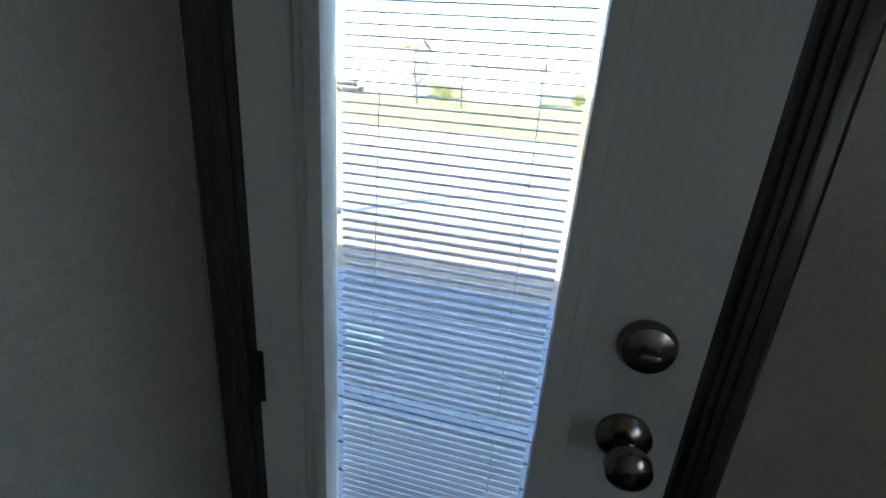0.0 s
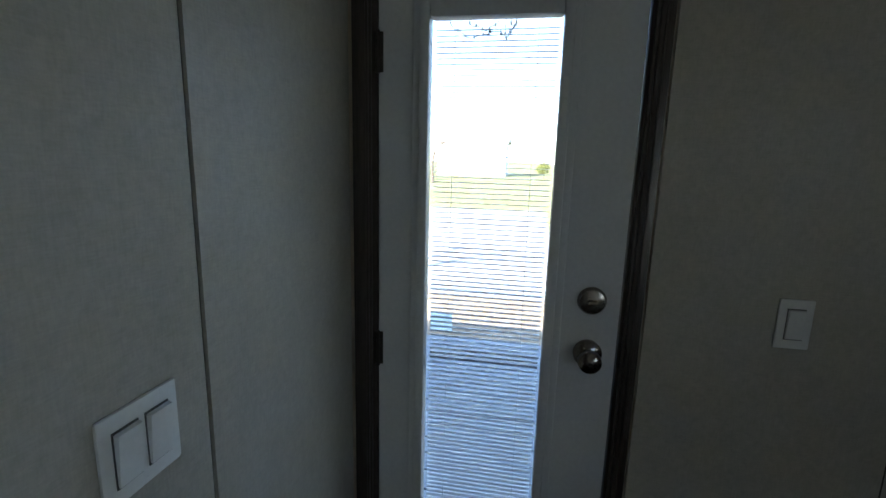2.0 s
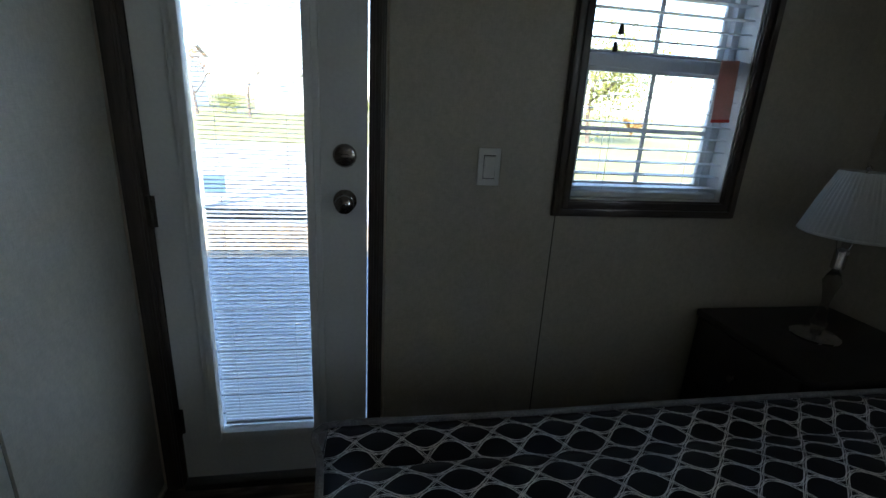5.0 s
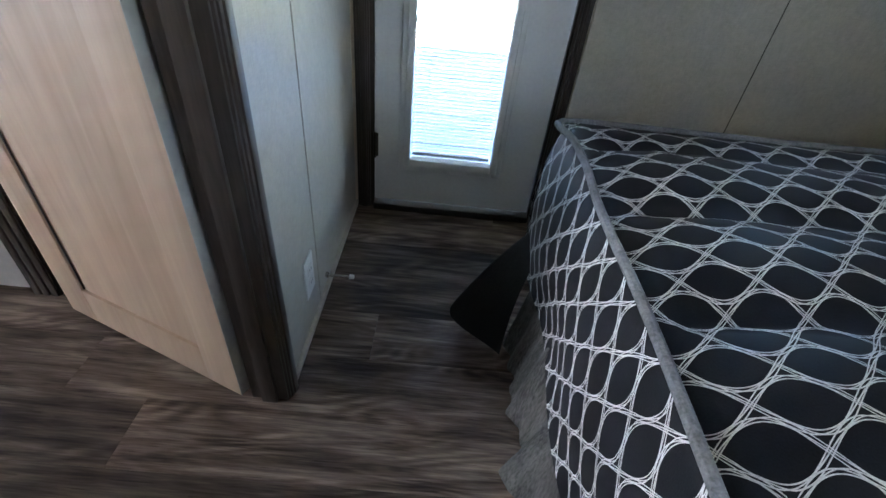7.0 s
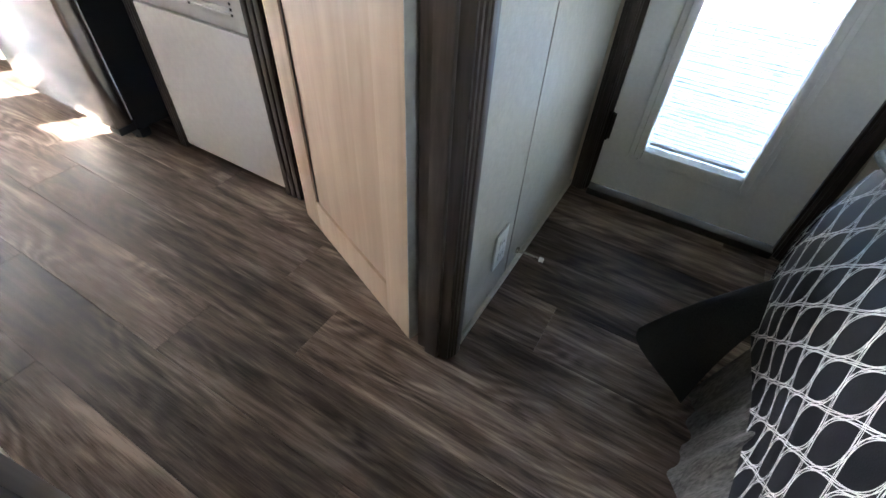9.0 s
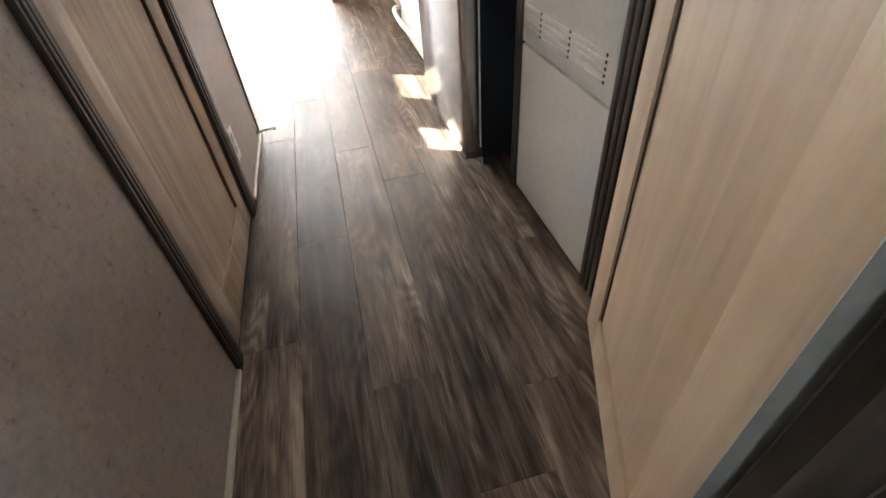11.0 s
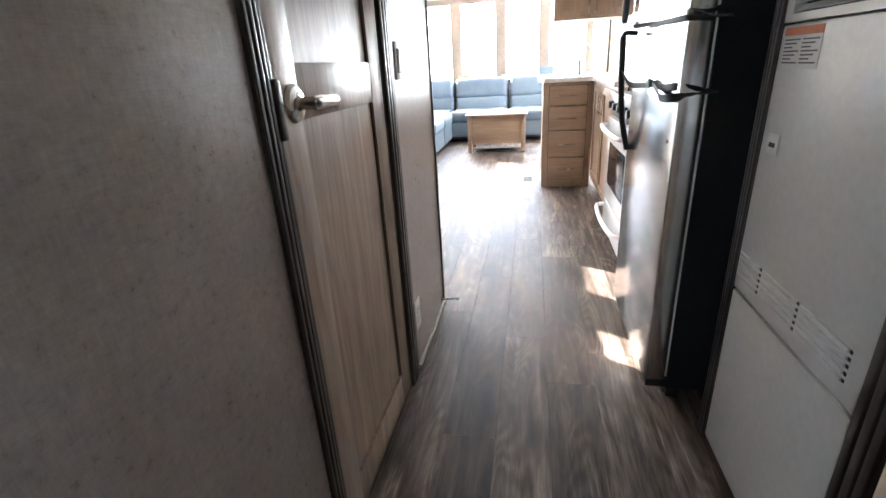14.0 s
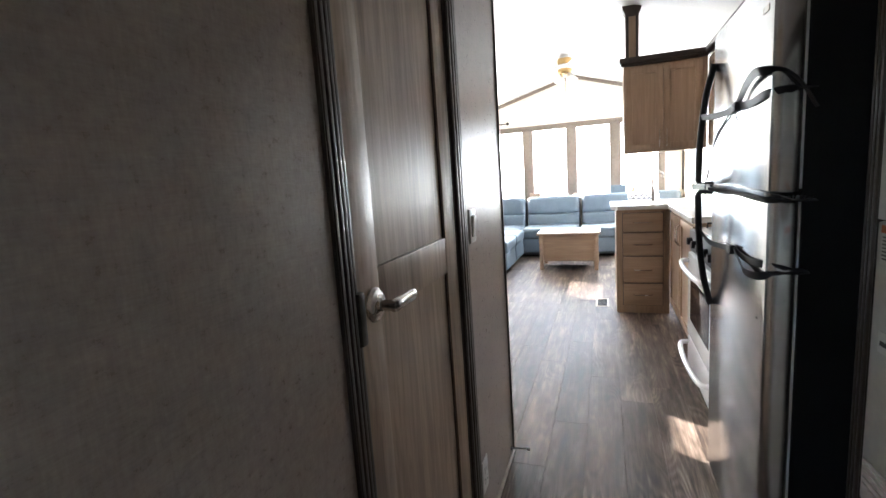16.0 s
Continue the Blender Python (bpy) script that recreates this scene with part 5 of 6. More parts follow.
def peninsula():
    c = thing("drawer_cabinet", "light oak base cabinet with a stack of four drawers", "cabinet", (-4.75, -0.86, 0))
    T = Matrix.Translation((4.75, 0.86, 0))
    xf, y0, y1 = -4.445, -1.062, -0.632
    part("body", boxes([(-5.05, xf, y0, y1, 0.0, 0.925)], 0.003), M_CAB, c).matrix_local = T
    for z0, z1 in ((0.735, 0.895), (0.525, 0.72), (0.285, 0.51), (0.075, 0.27)):
        d = part("drawer_front", boxed(xf, xf + 0.018, y0 + 0.055, y1 - 0.055, z0, z1, bevel=0.005), M_CABY, c)
        d.matrix_local = T
        part("shadow_gap", boxed(xf - 0.0005, xf + 0.002, y0 + 0.050, y1 - 0.050, z0 - 0.005, z1 + 0.005), M_TRIM, d)
        pull(d, xf + 0.018, 0, (y0 + y1) / 2, (z0 + z1) / 2, 'x')
    b = thing("base_cabinet", "light oak base cabinet with a framed door", "cabinet", (-3.85, -0.32, 0))
    TB = Matrix.Translation((3.85, 0.32, 0))
    part("body", boxes([(-4.444, -3.262, -0.622, -0.02, 0.09, 0.925)], 0.002), M_CAB, b).matrix_local = TB
    part("kick", boxes([(-4.444, -3.262, -0.56, -0.03, 0.0, 0.09)]), M_DARKWOOD, b).matrix_local = TB
    for a0, a1 in ((-4.36, -3.86), (-3.83, -3.30)):
        d = framed_door(b, a0, a1, 0.13, 0.90, -0.622, 'y', M_CAB)
        d.matrix_local = TB
        pull(d, a1 - 0.03 if a0 < -4 else a0 + 0.03, 0, -0.640, 0.78, 'y')
    top_bm = prism([(-5.12, -1.105), (-4.50, -1.105), (-4.415, -1.05), (-4.415, -0.75), (-4.36, -0.655), (-3.258, -0.655), (-3.258, -0.012), (-5.12, -0.012)], 0.925, 0.965)
    bmesh.ops.bevel(top_bm, geom=[e for e in top_bm.edges if abs(e.verts[0].co.z - e.verts[1].co.z) < 1e-5], offset=0.010, segments=3, profile=0.6, affect='EDGES')
    solid("worktop", top_bm, M_COUNTER, "pale laminate worktop over the kitchen cabinets", "countertop")
    u = thing("wall_cabinet", "light oak wall cabinet with two doors and dark crown", "cabinet", (-4.62, -0.68, 1.41))
    TU = Matrix.Translation((4.62, 0.68, -1.41))
    part("body", boxes([(-4.80, -4.468, -0.988, -0.36, 1.412, 2.125)], 0.002), M_CAB, u).matrix_local = TU
    for a0, a1 in ((-0.975, -0.690), (-0.684, -0.40)):
        d = framed_door(u, a0, a1, 1.425, 2.105, -4.468, 'x', M_CAB)
        d.matrix_local = TU
        yy = a1 - 0.025 if a0 < -0.9 else a0 + 0.025
        part("pull", tube(smooth_path([(-4.450, yy, 1.45), (-4.43, yy, 1.465), (-4.43, yy, 1.575), (-4.450, yy, 1.59)], 4), 0.0042, 8), M_NICKEL, d)
    part("crown", boxes([(-4.82, -4.44, -1.008, -0.36, 2.125, 2.15), (-4.83, -4.425, -1.022, -0.36, 2.15, 2.19)], 0.006), M_TRIMX, u, "dark crown moulding").matrix_local = TU
    po = thing("post", "oak post with dark corner strips between cabinet and ceiling", "post", (-4.60, -0.915, 2.19), kind="structure")
    zt = roof_z(-0.915)
    part("shaft", boxes([(-0.045, 0.045, -0.045, 0.045, 0, zt - 2.19)], 0.002), M_CAB, po)
    for dx, dy in ((0.04, 0.04), (0.04, -0.04), (-0.04, 0.04), (-0.04, -0.04)):
        part("corner_strip", boxes([(dx - 0.012, dx + 0.012, dy - 0.012, dy + 0.012, 0.0, zt - 2.20)], 0.002), M_TRIM, po)
    part("capital", lathe([(0.07, 0), (0.075, 0.02), (0.10, 0.055), (0.11, 0.08)], 4, (0, 0, zt - 2.19 - 0.085)), M_TRIM, po).rotation_euler = (0, 0, radians(45))
    n = thing("wall_cabinet", "light oak wall cabinet along the outer wall", "cabinet", (-3.9, -0.17, 1.41))
    TN = Matrix.Translation((3.9, 0.17, -1.41))
    part("body", boxes([(-4.44, -2.36, -0.345, -0.015, 1.412, 2.125)], 0.002), M_CAB, n).matrix_local = TN
    for k in range(4):
        a0 = -4.43 + k * 0.517
        framed_door(n, a0 + 0.006, a0 + 0.511, 1.425, 2.105, -0.345, 'y', M_CAB).matrix_local = TN
    part("crown", boxes([(-4.424, -2.36, -0.372, -0.015, 2.125, 2.15), (-4.424, -2.36, -0.388, -0.015, 2.15, 2.19)], 0.006), M_TRIMX, n, "dark crown moulding").matrix_local = TN


peninsula()


def kitchen_range():
    x0, x1, yf = -3.240, -2.480, -0.665
    r = thing("range", "white gas range with a dark oven window and bowed handles", "stove", (-2.86, -0.34, 0))
    T = Matrix.Translation((2.86, 0.34, 0))
    def p(name, bm, m, parent=None, label=""):
        return part(name, moved(bm, T), m, parent or r, label)
    p("body", boxed(x0, x1, yf + 0.03, -0.02, 0.02, 0.905, bevel=0.004), M_APPLW)
    d = p("oven_door", boxed(x0 + 0.006, x1 - 0.006, yf - 0.012, yf + 0.028, 0.245, 0.76, bevel=0.012), M_APPLW)
    p("oven_window", boxed(x0 + 0.12, x1 - 0.12, yf - 0.0145, yf - 0.006, 0.36, 0.62, bevel=0.004), M_DARKGLASS, d, "dark glass oven window")
    def bow(z, parent):
        pts = [(x0 + 0.05, yf - 0.012, z), (x0 + 0.075, yf - 0.055, z), (x0 + 0.2, yf - 0.072, z), ((x0 + x1) / 2, yf - 0.078, z), (x1 - 0.2, yf - 0.072, z), (x1 - 0.075, yf - 0.055, z), (x1 - 0.05, yf - 0.012, z)]
        p("door_handle", tube(smooth_path(pts, 5), 0.014, 10), M_APPLW, parent, "white bowed handle")
    bow(0.715, d)
    dr = p("drawer", boxed(x0 + 0.006, x1 - 0.006, yf - 0.010, yf + 0.028, 0.05, 0.235, bevel=0.012), M_APPLW)
    bow(0.20, dr)
    p("control_panel", boxed(x0 + 0.002, x1 - 0.002, yf - 0.004, yf + 0.03, 0.77, 0.90, bevel=0.010), M_BLKPL)
    for k in range(5):
        x = x0 + 0.09 + k * (x1 - x0 - 0.18) / 4
        p("knob", lathe([(0, 0), (0.023, 0), (0.021, 0.028), (0, 0.03)], 18, (x, yf - 0.004, 0.835), 'y'), M_BLKPL)
    for k in range(2):
        for j in range(2):
            cx, cy = x0 + 0.19 + k * 0.38, yf + 0.19 + j * 0.27
            bm = tube([(cx - 0.13, cy, 0.935), (cx + 0.13, cy, 0.935)], 0.007, 6)
            tube([(cx, cy - 0.11, 0.935), (cx, cy + 0.11, 0.935)], 0.007, 6, bm=bm)
            for dx in (-0.125, 0.125):
                tube([(cx + dx, cy - 0.11, 0.906), (cx + dx, cy - 0.11, 0.935), (cx + dx, cy + 0.11, 0.935), (cx + dx, cy + 0.11, 0.906)], 0.006, 6, bm=bm)
            p("grate", bm, M_BLKPL)
            p("burner", lathe([(0, 0), (0.045, 0), (0.04, 0.014), (0, 0.016)], 18, (cx, cy, 0.905)), M_BLKPL)
    p("back_guard", boxed(x0 + 0.004, x1 - 0.004, -0.075, -0.022, 0.905, 1.03, bevel=0.008), M_APPLW)


kitchen_range()


def kitchen_bits():
    t = thing("faucet", "brushed metal kitchen tap on the worktop", "faucet", (-4.95, -0.72, 0.965))
    part("base", lathe([(0, 0), (0.024, 0), (0.022, 0.012), (0.015, 0.02), (0.014, 0.12), (0, 0.125)], 16), M_NICKEL, t)
    part("spout", tube(smooth_path([(0, 0, 0.11), (0, 0, 0.22), (-0.02, 0.03, 0.27), (-0.05, 0.08, 0.26), (-0.06, 0.10, 0.21)], 5), 0.010, 10), M_NICKEL, t)
    part("lever", tube([(0, 0, 0.115), (0.02, -0.05, 0.135)], 0.006, 8), M_NICKEL, t)
    v = thing("floor_vent", "small brown floor register with a pale rim by the cabinets", "floor vent", (-4.76, -1.19, 0.0))
    part("frame", boxes([(-0.14, 0.14, -0.06, -0.045, -0.004, 0.005), (-0.14, 0.14, 0.045, 0.06, -0.004, 0.005), (-0.14, -0.125, -0.045, 0.045, -0.004, 0.005), (0.125, 0.14, -0.045, 0.045, -0.004, 0.005)], 0.001), M_BEIGE, v)
    part("well", boxed(-0.126, 0.126, -0.046, 0.046, -0.0055, 0.0012), M_BLKPL, v)
    me = mesh_of("fin", boxed(-0.0022, 0.0022, -0.045, 0.045, 0.0, 0.0035), M_BRONZE)
    for i in range(15):
        piece("fin", me, v, Matrix.Translation((-0.112 + i * 0.016, 0, 0.0005)))


kitchen_bits()


# ---- living room ----
def cushion(x0, x1, y0, y1, z0, z1, r=0.05, lean=None):
    bm = boxed(x0, x1, y0, y1, z0, z1, bevel=r, seg=4)
    for v in bm.verts:
        n = noise.noise(v.co * 3.1)
        v.co += Vector((n * 0.012, noise.noise(v.co * 3.7 + Vector((5, 1, 2))) * 0.012, n * 0.010))
    return bm


def sofa_seat(name, label, m, width, corner=False):
    """One recliner section: local x across its width from 0, local y towards the back from 0, depth 0.82."""
    s = thing(name, label, "sofa", (0, 0, 0), "sections of the corner sofa")
    w = width
    part("base", boxed(0.004, w - 0.004, 0.05, 0.80, 0.03, 0.26, bevel=0.02, seg=3), M_SOFA, s)
    for x in (0.06, w - 0.06):
        for y in (0.12, 0.72):
            part("foot", lathe([(0, 0), (0.022, 0), (0.025, 0.035), (0, 0.036)], 12, (x, y, 0.0)), M_BLKPL, s)
    part("front_panel", cushion(0.006, w - 0.006, 0.0, 0.08, 0.06, 0.31, 0.03), M_SOFA, s)
    part("seat_cushion", cushion(0.004, w - 0.004, -0.015, 0.60, 0.28, 0.455, 0.055), M_SOFA, s)
    back = Matrix.Translation((0, 0.56, 0.40)) @ Matrix.Rotation(radians(-9), 4, 'X')
    part("lower_back_cushion", moved(cushion(0.008, w - 0.008, 0.0, 0.20, 0.0, 0.24, 0.06), back), M_SOFA, s)
    part("head_cushion", moved(cushion(0.006, w - 0.006, -0.005, 0.22, 0.215, 0.53, 0.085), back), M_SOFA, s)
    part("back_shell", moved(boxed(0.004, w - 0.004, 0.12, 0.25, -0.2, 0.46, bevel=0.03, seg=3), back), M_SOFA, s)
    s.matrix_world = m
    return s


# row along the west wall (backs to the windows), then the leg along the south wall
R90 = Matrix.Rotation(radians(90), 4, 'Z')
for y0, w in ((-3.25, 0.83), (-2.40, 0.86), (-1.52, 0.84), (-0.66, 0.62)):
    sofa_seat("sofa_section", "blue-grey leather reclining sofa section", Matrix.Translation((-7.33, y0, 0)) @ R90, w)
R180 = Matrix.Rotation(radians(180), 4, 'Z')
for x in (-6.63, -5.94):
    sofa_seat("sofa_section", "blue-grey leather reclining sofa section along the side wall", Matrix.Translation((x, -2.37, 0)) @ R180, 0.68)


def coffee_table():
    t = thing("coffee_table", "honey oak lift-top coffee table with a bright top", "table", (-6.58, -1.62, 0))
    T = Matrix.Translation((6.58, 1.62, 0))
    x0, x1, y0, y1 = -6.86, -6.31, -1.995, -1.245
    for x in (x0 + 0.025, x1 - 0.025):
        for y in (y0 + 0.025, y1 - 0.025):
            part("leg", moved(boxed(x - 0.025, x + 0.025, y - 0.025, y + 0.025, 0, 0.475, bevel=0.004), T), M_TABLE, t)
    for r in ((x1 - 0.040, x1 - 0.022, y0 + 0.05, y1 - 0.05), (x0 + 0.022, x0 + 0.040, y0 + 0.05, y1 - 0.05)):
        part("front_panel", moved(boxed(r[0], r[1], r[2], r[3], 0.125, 0.475, bevel=0.002), T), M_TABLE, t)
    for y in (y0 + 0.022, y1 - 0.040):
        part("side_panel", moved(boxed(x0 + 0.05, x1 - 0.05, y, y + 0.018, 0.125, 0.475, bevel=0.002), T), M_TABLE, t)
    part("bottom", moved(boxed(x0 + 0.04, x1 - 0.04, y0 + 0.04, y1 - 0.04, 0.13, 0.145), T), M_TABLE, t)
    part("top", moved(boxed(x0 - 0.03, x1 + 0.03, y0 - 0.03, y1 + 0.03, 0.475, 0.503, bevel=0.007), T), M_TABLE, t)
    r = thing("table_runner", "pale patterned paper mat on the coffee table", "mat", (-6.58, -1.66, 0.504))
    part("sheet", moved(boxed(-0.20, 0.20, -0.21, 0.21, 0.0, 0.003, bevel=0.001), Matrix.Rotation(radians(12), 4, 'Z')), M_LABEL, r)
    bm = bmesh.new()
    rnd = random.Random(5)
    for k in range(16):
        x, y = rnd.uniform(-0.16, 0.14), rnd.uniform(-0.18, 0.14)
        box(bm, x, x + rnd.uniform(0.01, 0.05), y, y + rnd.uniform(0.01, 0.06), 0.0028, 0.0036)
    part("print", bm, M_INK, r)


coffee_table()


def west_windows():
    for i, (a, b) in enumerate(WINS):
        w = thing(f"window_{i + 2}", "tall white-lit window pane with brown wooden mullions", "window", kind="structure")
        x = X_WEST
        part("window_frame", boxes([(x - 0.10, x + 0.006, a, a + 0.02, WZ[0], WZ[1]), (x - 0.10, x + 0.006, b - 0.02, b, WZ[0], WZ[1]), (x - 0.10, x + 0.006, a + 0.02, b - 0.02, WZ[0], WZ[0] + 0.02), (x - 0.10, x + 0.006, a + 0.02, b - 0.02, WZ[1] - 0.02, WZ[1])], 0.003), M_TRIM_GLARE, w)
        g = part("pane", boxed(x - 0.07, x - 0.066, a + 0.018, b - 0.018, WZ[0] + 0.018, WZ[1] - 0.018), M_GLASS, w)
        g.visible_shadow = False
    c = thing("window_casing", "brown wooden casing between and above the tall windows", "window casing", kind="structure")
    for a, b in [(WINS[0][0] - 0.07, WINS[0][0])] + [(WINS[k][1], WINS[k + 1][0]) for k in range(3)] + [(WINS[3][1], WINS[3][1] + 0.07)]:
        part("mullion_board", boxes([(X_WEST + 0.0005, X_WEST + 0.014, a - 0.003, b + 0.003, WZ[0], WZ[1])], 0.003), M_TRIM_GLARE, c)
    part("head_board", boxes([(X_WEST + 0.0005, X_WEST + 0.018, WINS[0][0] - 0.08, WINS[3][1] + 0.08, WZ[1], WZ[1] + 0.065)], 0.004), M_TRIM_GLARE, c)
    part("sill", boxes([(X_WEST + 0.0005, X_WEST + 0.045, WINS[0][0] - 0.08, WINS[3][1] + 0.08, WZ[0] - 0.03, WZ[0])], 0.004), M_TRIM_GLARE, c)
    for name, (x0, x1, z0, z1), y, s in (("window_6", (SW[0][0], SW[0][1], *SWZ), Y_S, -1), ("window_7", (SW[1][0], SW[1][1], *SWZ), Y_S, -1), ("window_8", SL, Y_S, -1), ("window_9", KWIN, 0.006, 1)):
        w = thing(name, "white vinyl living-room window", "window", kind="structure")
        ya, yb = sorted((y + s * 0.05, y + s * 0.10))
        part("window_frame", boxes([(x0, x0 + 0.03, ya, yb, z0, z1), (x1 - 0.03, x1, ya, yb, z0, z1), (x0 + 0.03, x1 - 0.03, ya, yb, z0, z0 + 0.03), (x0 + 0.03, x1 - 0.03, ya, yb, z1 - 0.03, z1)] + ([((x0 + x1) / 2 - 0.012, (x0 + x1) / 2 + 0.012, ya, yb, z0 + 0.03, z1 - 0.03)] if x1 - x0 > 0.8 else []), 0.002), M_VINYL, w)
        g = part("pane", boxed(x0 + 0.028, x1 - 0.028, y + s * 0.072 - 0.002, y + s * 0.072 + 0.002, z0 + 0.028, z1 - 0.028), M_GLASS, w)
        g.visible_shadow = False
    bl = thing("window_blind", "white slatted blind in the side window", "blind", ((SL[0] + SL[1]) / 2, Y_S - 0.02, SL[3]))
    me = mesh_of("slat", boxed(-0.37, 0.37, -0.012, 0.012, -0.001, 0.001), M_SLAT)
    for i in range(7):
        piece("slat", me, bl, Matrix.Translation((0, 0, -0.05 - i * 0.04)) @ Matrix.Rotation(radians(-28), 4, 'X'))
    # unseen window, added round the bedroom fill lamp
    ew = thing("window_10", "unseen white vinyl window added in the bedroom end wall for fill light", "window", kind="structure")
    part("window_frame", boxes([(X_EAST + 0.03, X_EAST + 0.08, EW[0], EW[0] + 0.03, EW[2], EW[3]), (X_EAST + 0.03, X_EAST + 0.08, EW[1] - 0.03, EW[1], EW[2], EW[3]), (X_EAST + 0.03, X_EAST + 0.08, EW[0] + 0.03, EW[1] - 0.03, EW[2], EW[2] + 0.03), (X_EAST + 0.03, X_EAST + 0.08, EW[0] + 0.03, EW[1] - 0.03, EW[3] - 0.03, EW[3])], 0.002), M_VINYL, ew)
    g = part("pane", boxed(X_EAST + 0.053, X_EAST + 0.057, EW[0] + 0.028, EW[1] - 0.028, EW[2] + 0.028, EW[3] - 0.028), M_GLASS, ew)
    g.visible_shadow = False
    r = thing("curtain_rod", "dark curtain rod with a ball finial above the windows", "curtain rod", (X_WEST + 0.07, -2.72, 2.165))
    part("rod", tube([(0, 0.0, 0), (0, -0.50, 0)], 0.010, 10), M_BRONZE, r)
    part("finial", lathe([(0, -0.03), (0.018, -0.02), (0.026, 0.0), (0.018, 0.02), (0, 0.03)], 16, (0, 0.02, 0)), M_BRONZE, r)
    part("bracket", boxes([(-0.07, 0.012, -0.10, -0.085, -0.012, 0.012)], 0.002), M_BRONZE, r)


west_windows()


def ceiling_fan():
    f = thing("ceiling_fan", "white-bladed ceiling fan with brass bands and tulip lights", "ceiling fan", (-6.81, Y_RIDGE, RIDGE - 0.005))
    part("canopy", lathe([(0, 0.0), (0.075, -0.012), (0.07, -0.035), (0.03, -0.06), (0.016, -0.065), (0.016, -0.10)], 24), M_APPLW, f)
    part("upper_band", lathe([(0.016, -0.045), (0.098, -0.05), (0.10, -0.11), (0.09, -0.125), (0.0, -0.126)], 28), M_BRASS, f, "brass motor band")
    part("motor_housing", lathe([(0.09, -0.124), (0.125, -0.135), (0.128, -0.165), (0.10, -0.18), (0.0, -0.181)], 28), M_APPLW, f)
    part("lower_band", lathe([(0.0, -0.18), (0.098, -0.182), (0.10, -0.225), (0.085, -0.24), (0.0, -0.241)], 28), M_BRASS, f, "brass lower band")
    for k in range(5):
        a = radians(72 * k + 20)
        arm = Matrix.Rotation(a, 4, 'Z')
        b = part("blade", moved(boxed(0.19, 0.62, -0.058, 0.058, -0.158, -0.150, bevel=0.003), arm @ Matrix.Rotation(radians(9), 4, 'X')), M_APPLW, f, "white fan blade")
        part("blade_iron", moved(boxed(0.11, 0.24, -0.016, 0.016, -0.165, -0.157, bevel=0.003), arm), M_BRASS, b)
    for k in range(4):
        a = radians(90 * k + 35)
        arm = Matrix.Rotation(a, 4, 'Z')
        tilt = arm @ Matrix.Translation((0.075, 0, -0.26)) @ Matrix.Rotation(radians(-38), 4, 'Y')
        l = part("light_arm", moved(tube(smooth_path([(0.02, 0, -0.235), (0.06, 0, -0.25), (0.085, 0, -0.275)], 4), 0.010, 8), arm), M_BRASS, f)
        part("tulip_shade", moved(lathe([(0.022, 0.0), (0.045, -0.03), (0.055, -0.07), (0.065, -0.10), (0.062, -0.10), (0.052, -0.07), (0.042, -0.032), (0.020, -0.004)], 24), tilt), M_FROST, l, "frosted tulip glass")
    part("pull_chain", tube([(0.03, 0, -0.24), (0.03, 0.005, -0.50)], 0.002, 6), M_BRASS, f)


ceiling_fan()


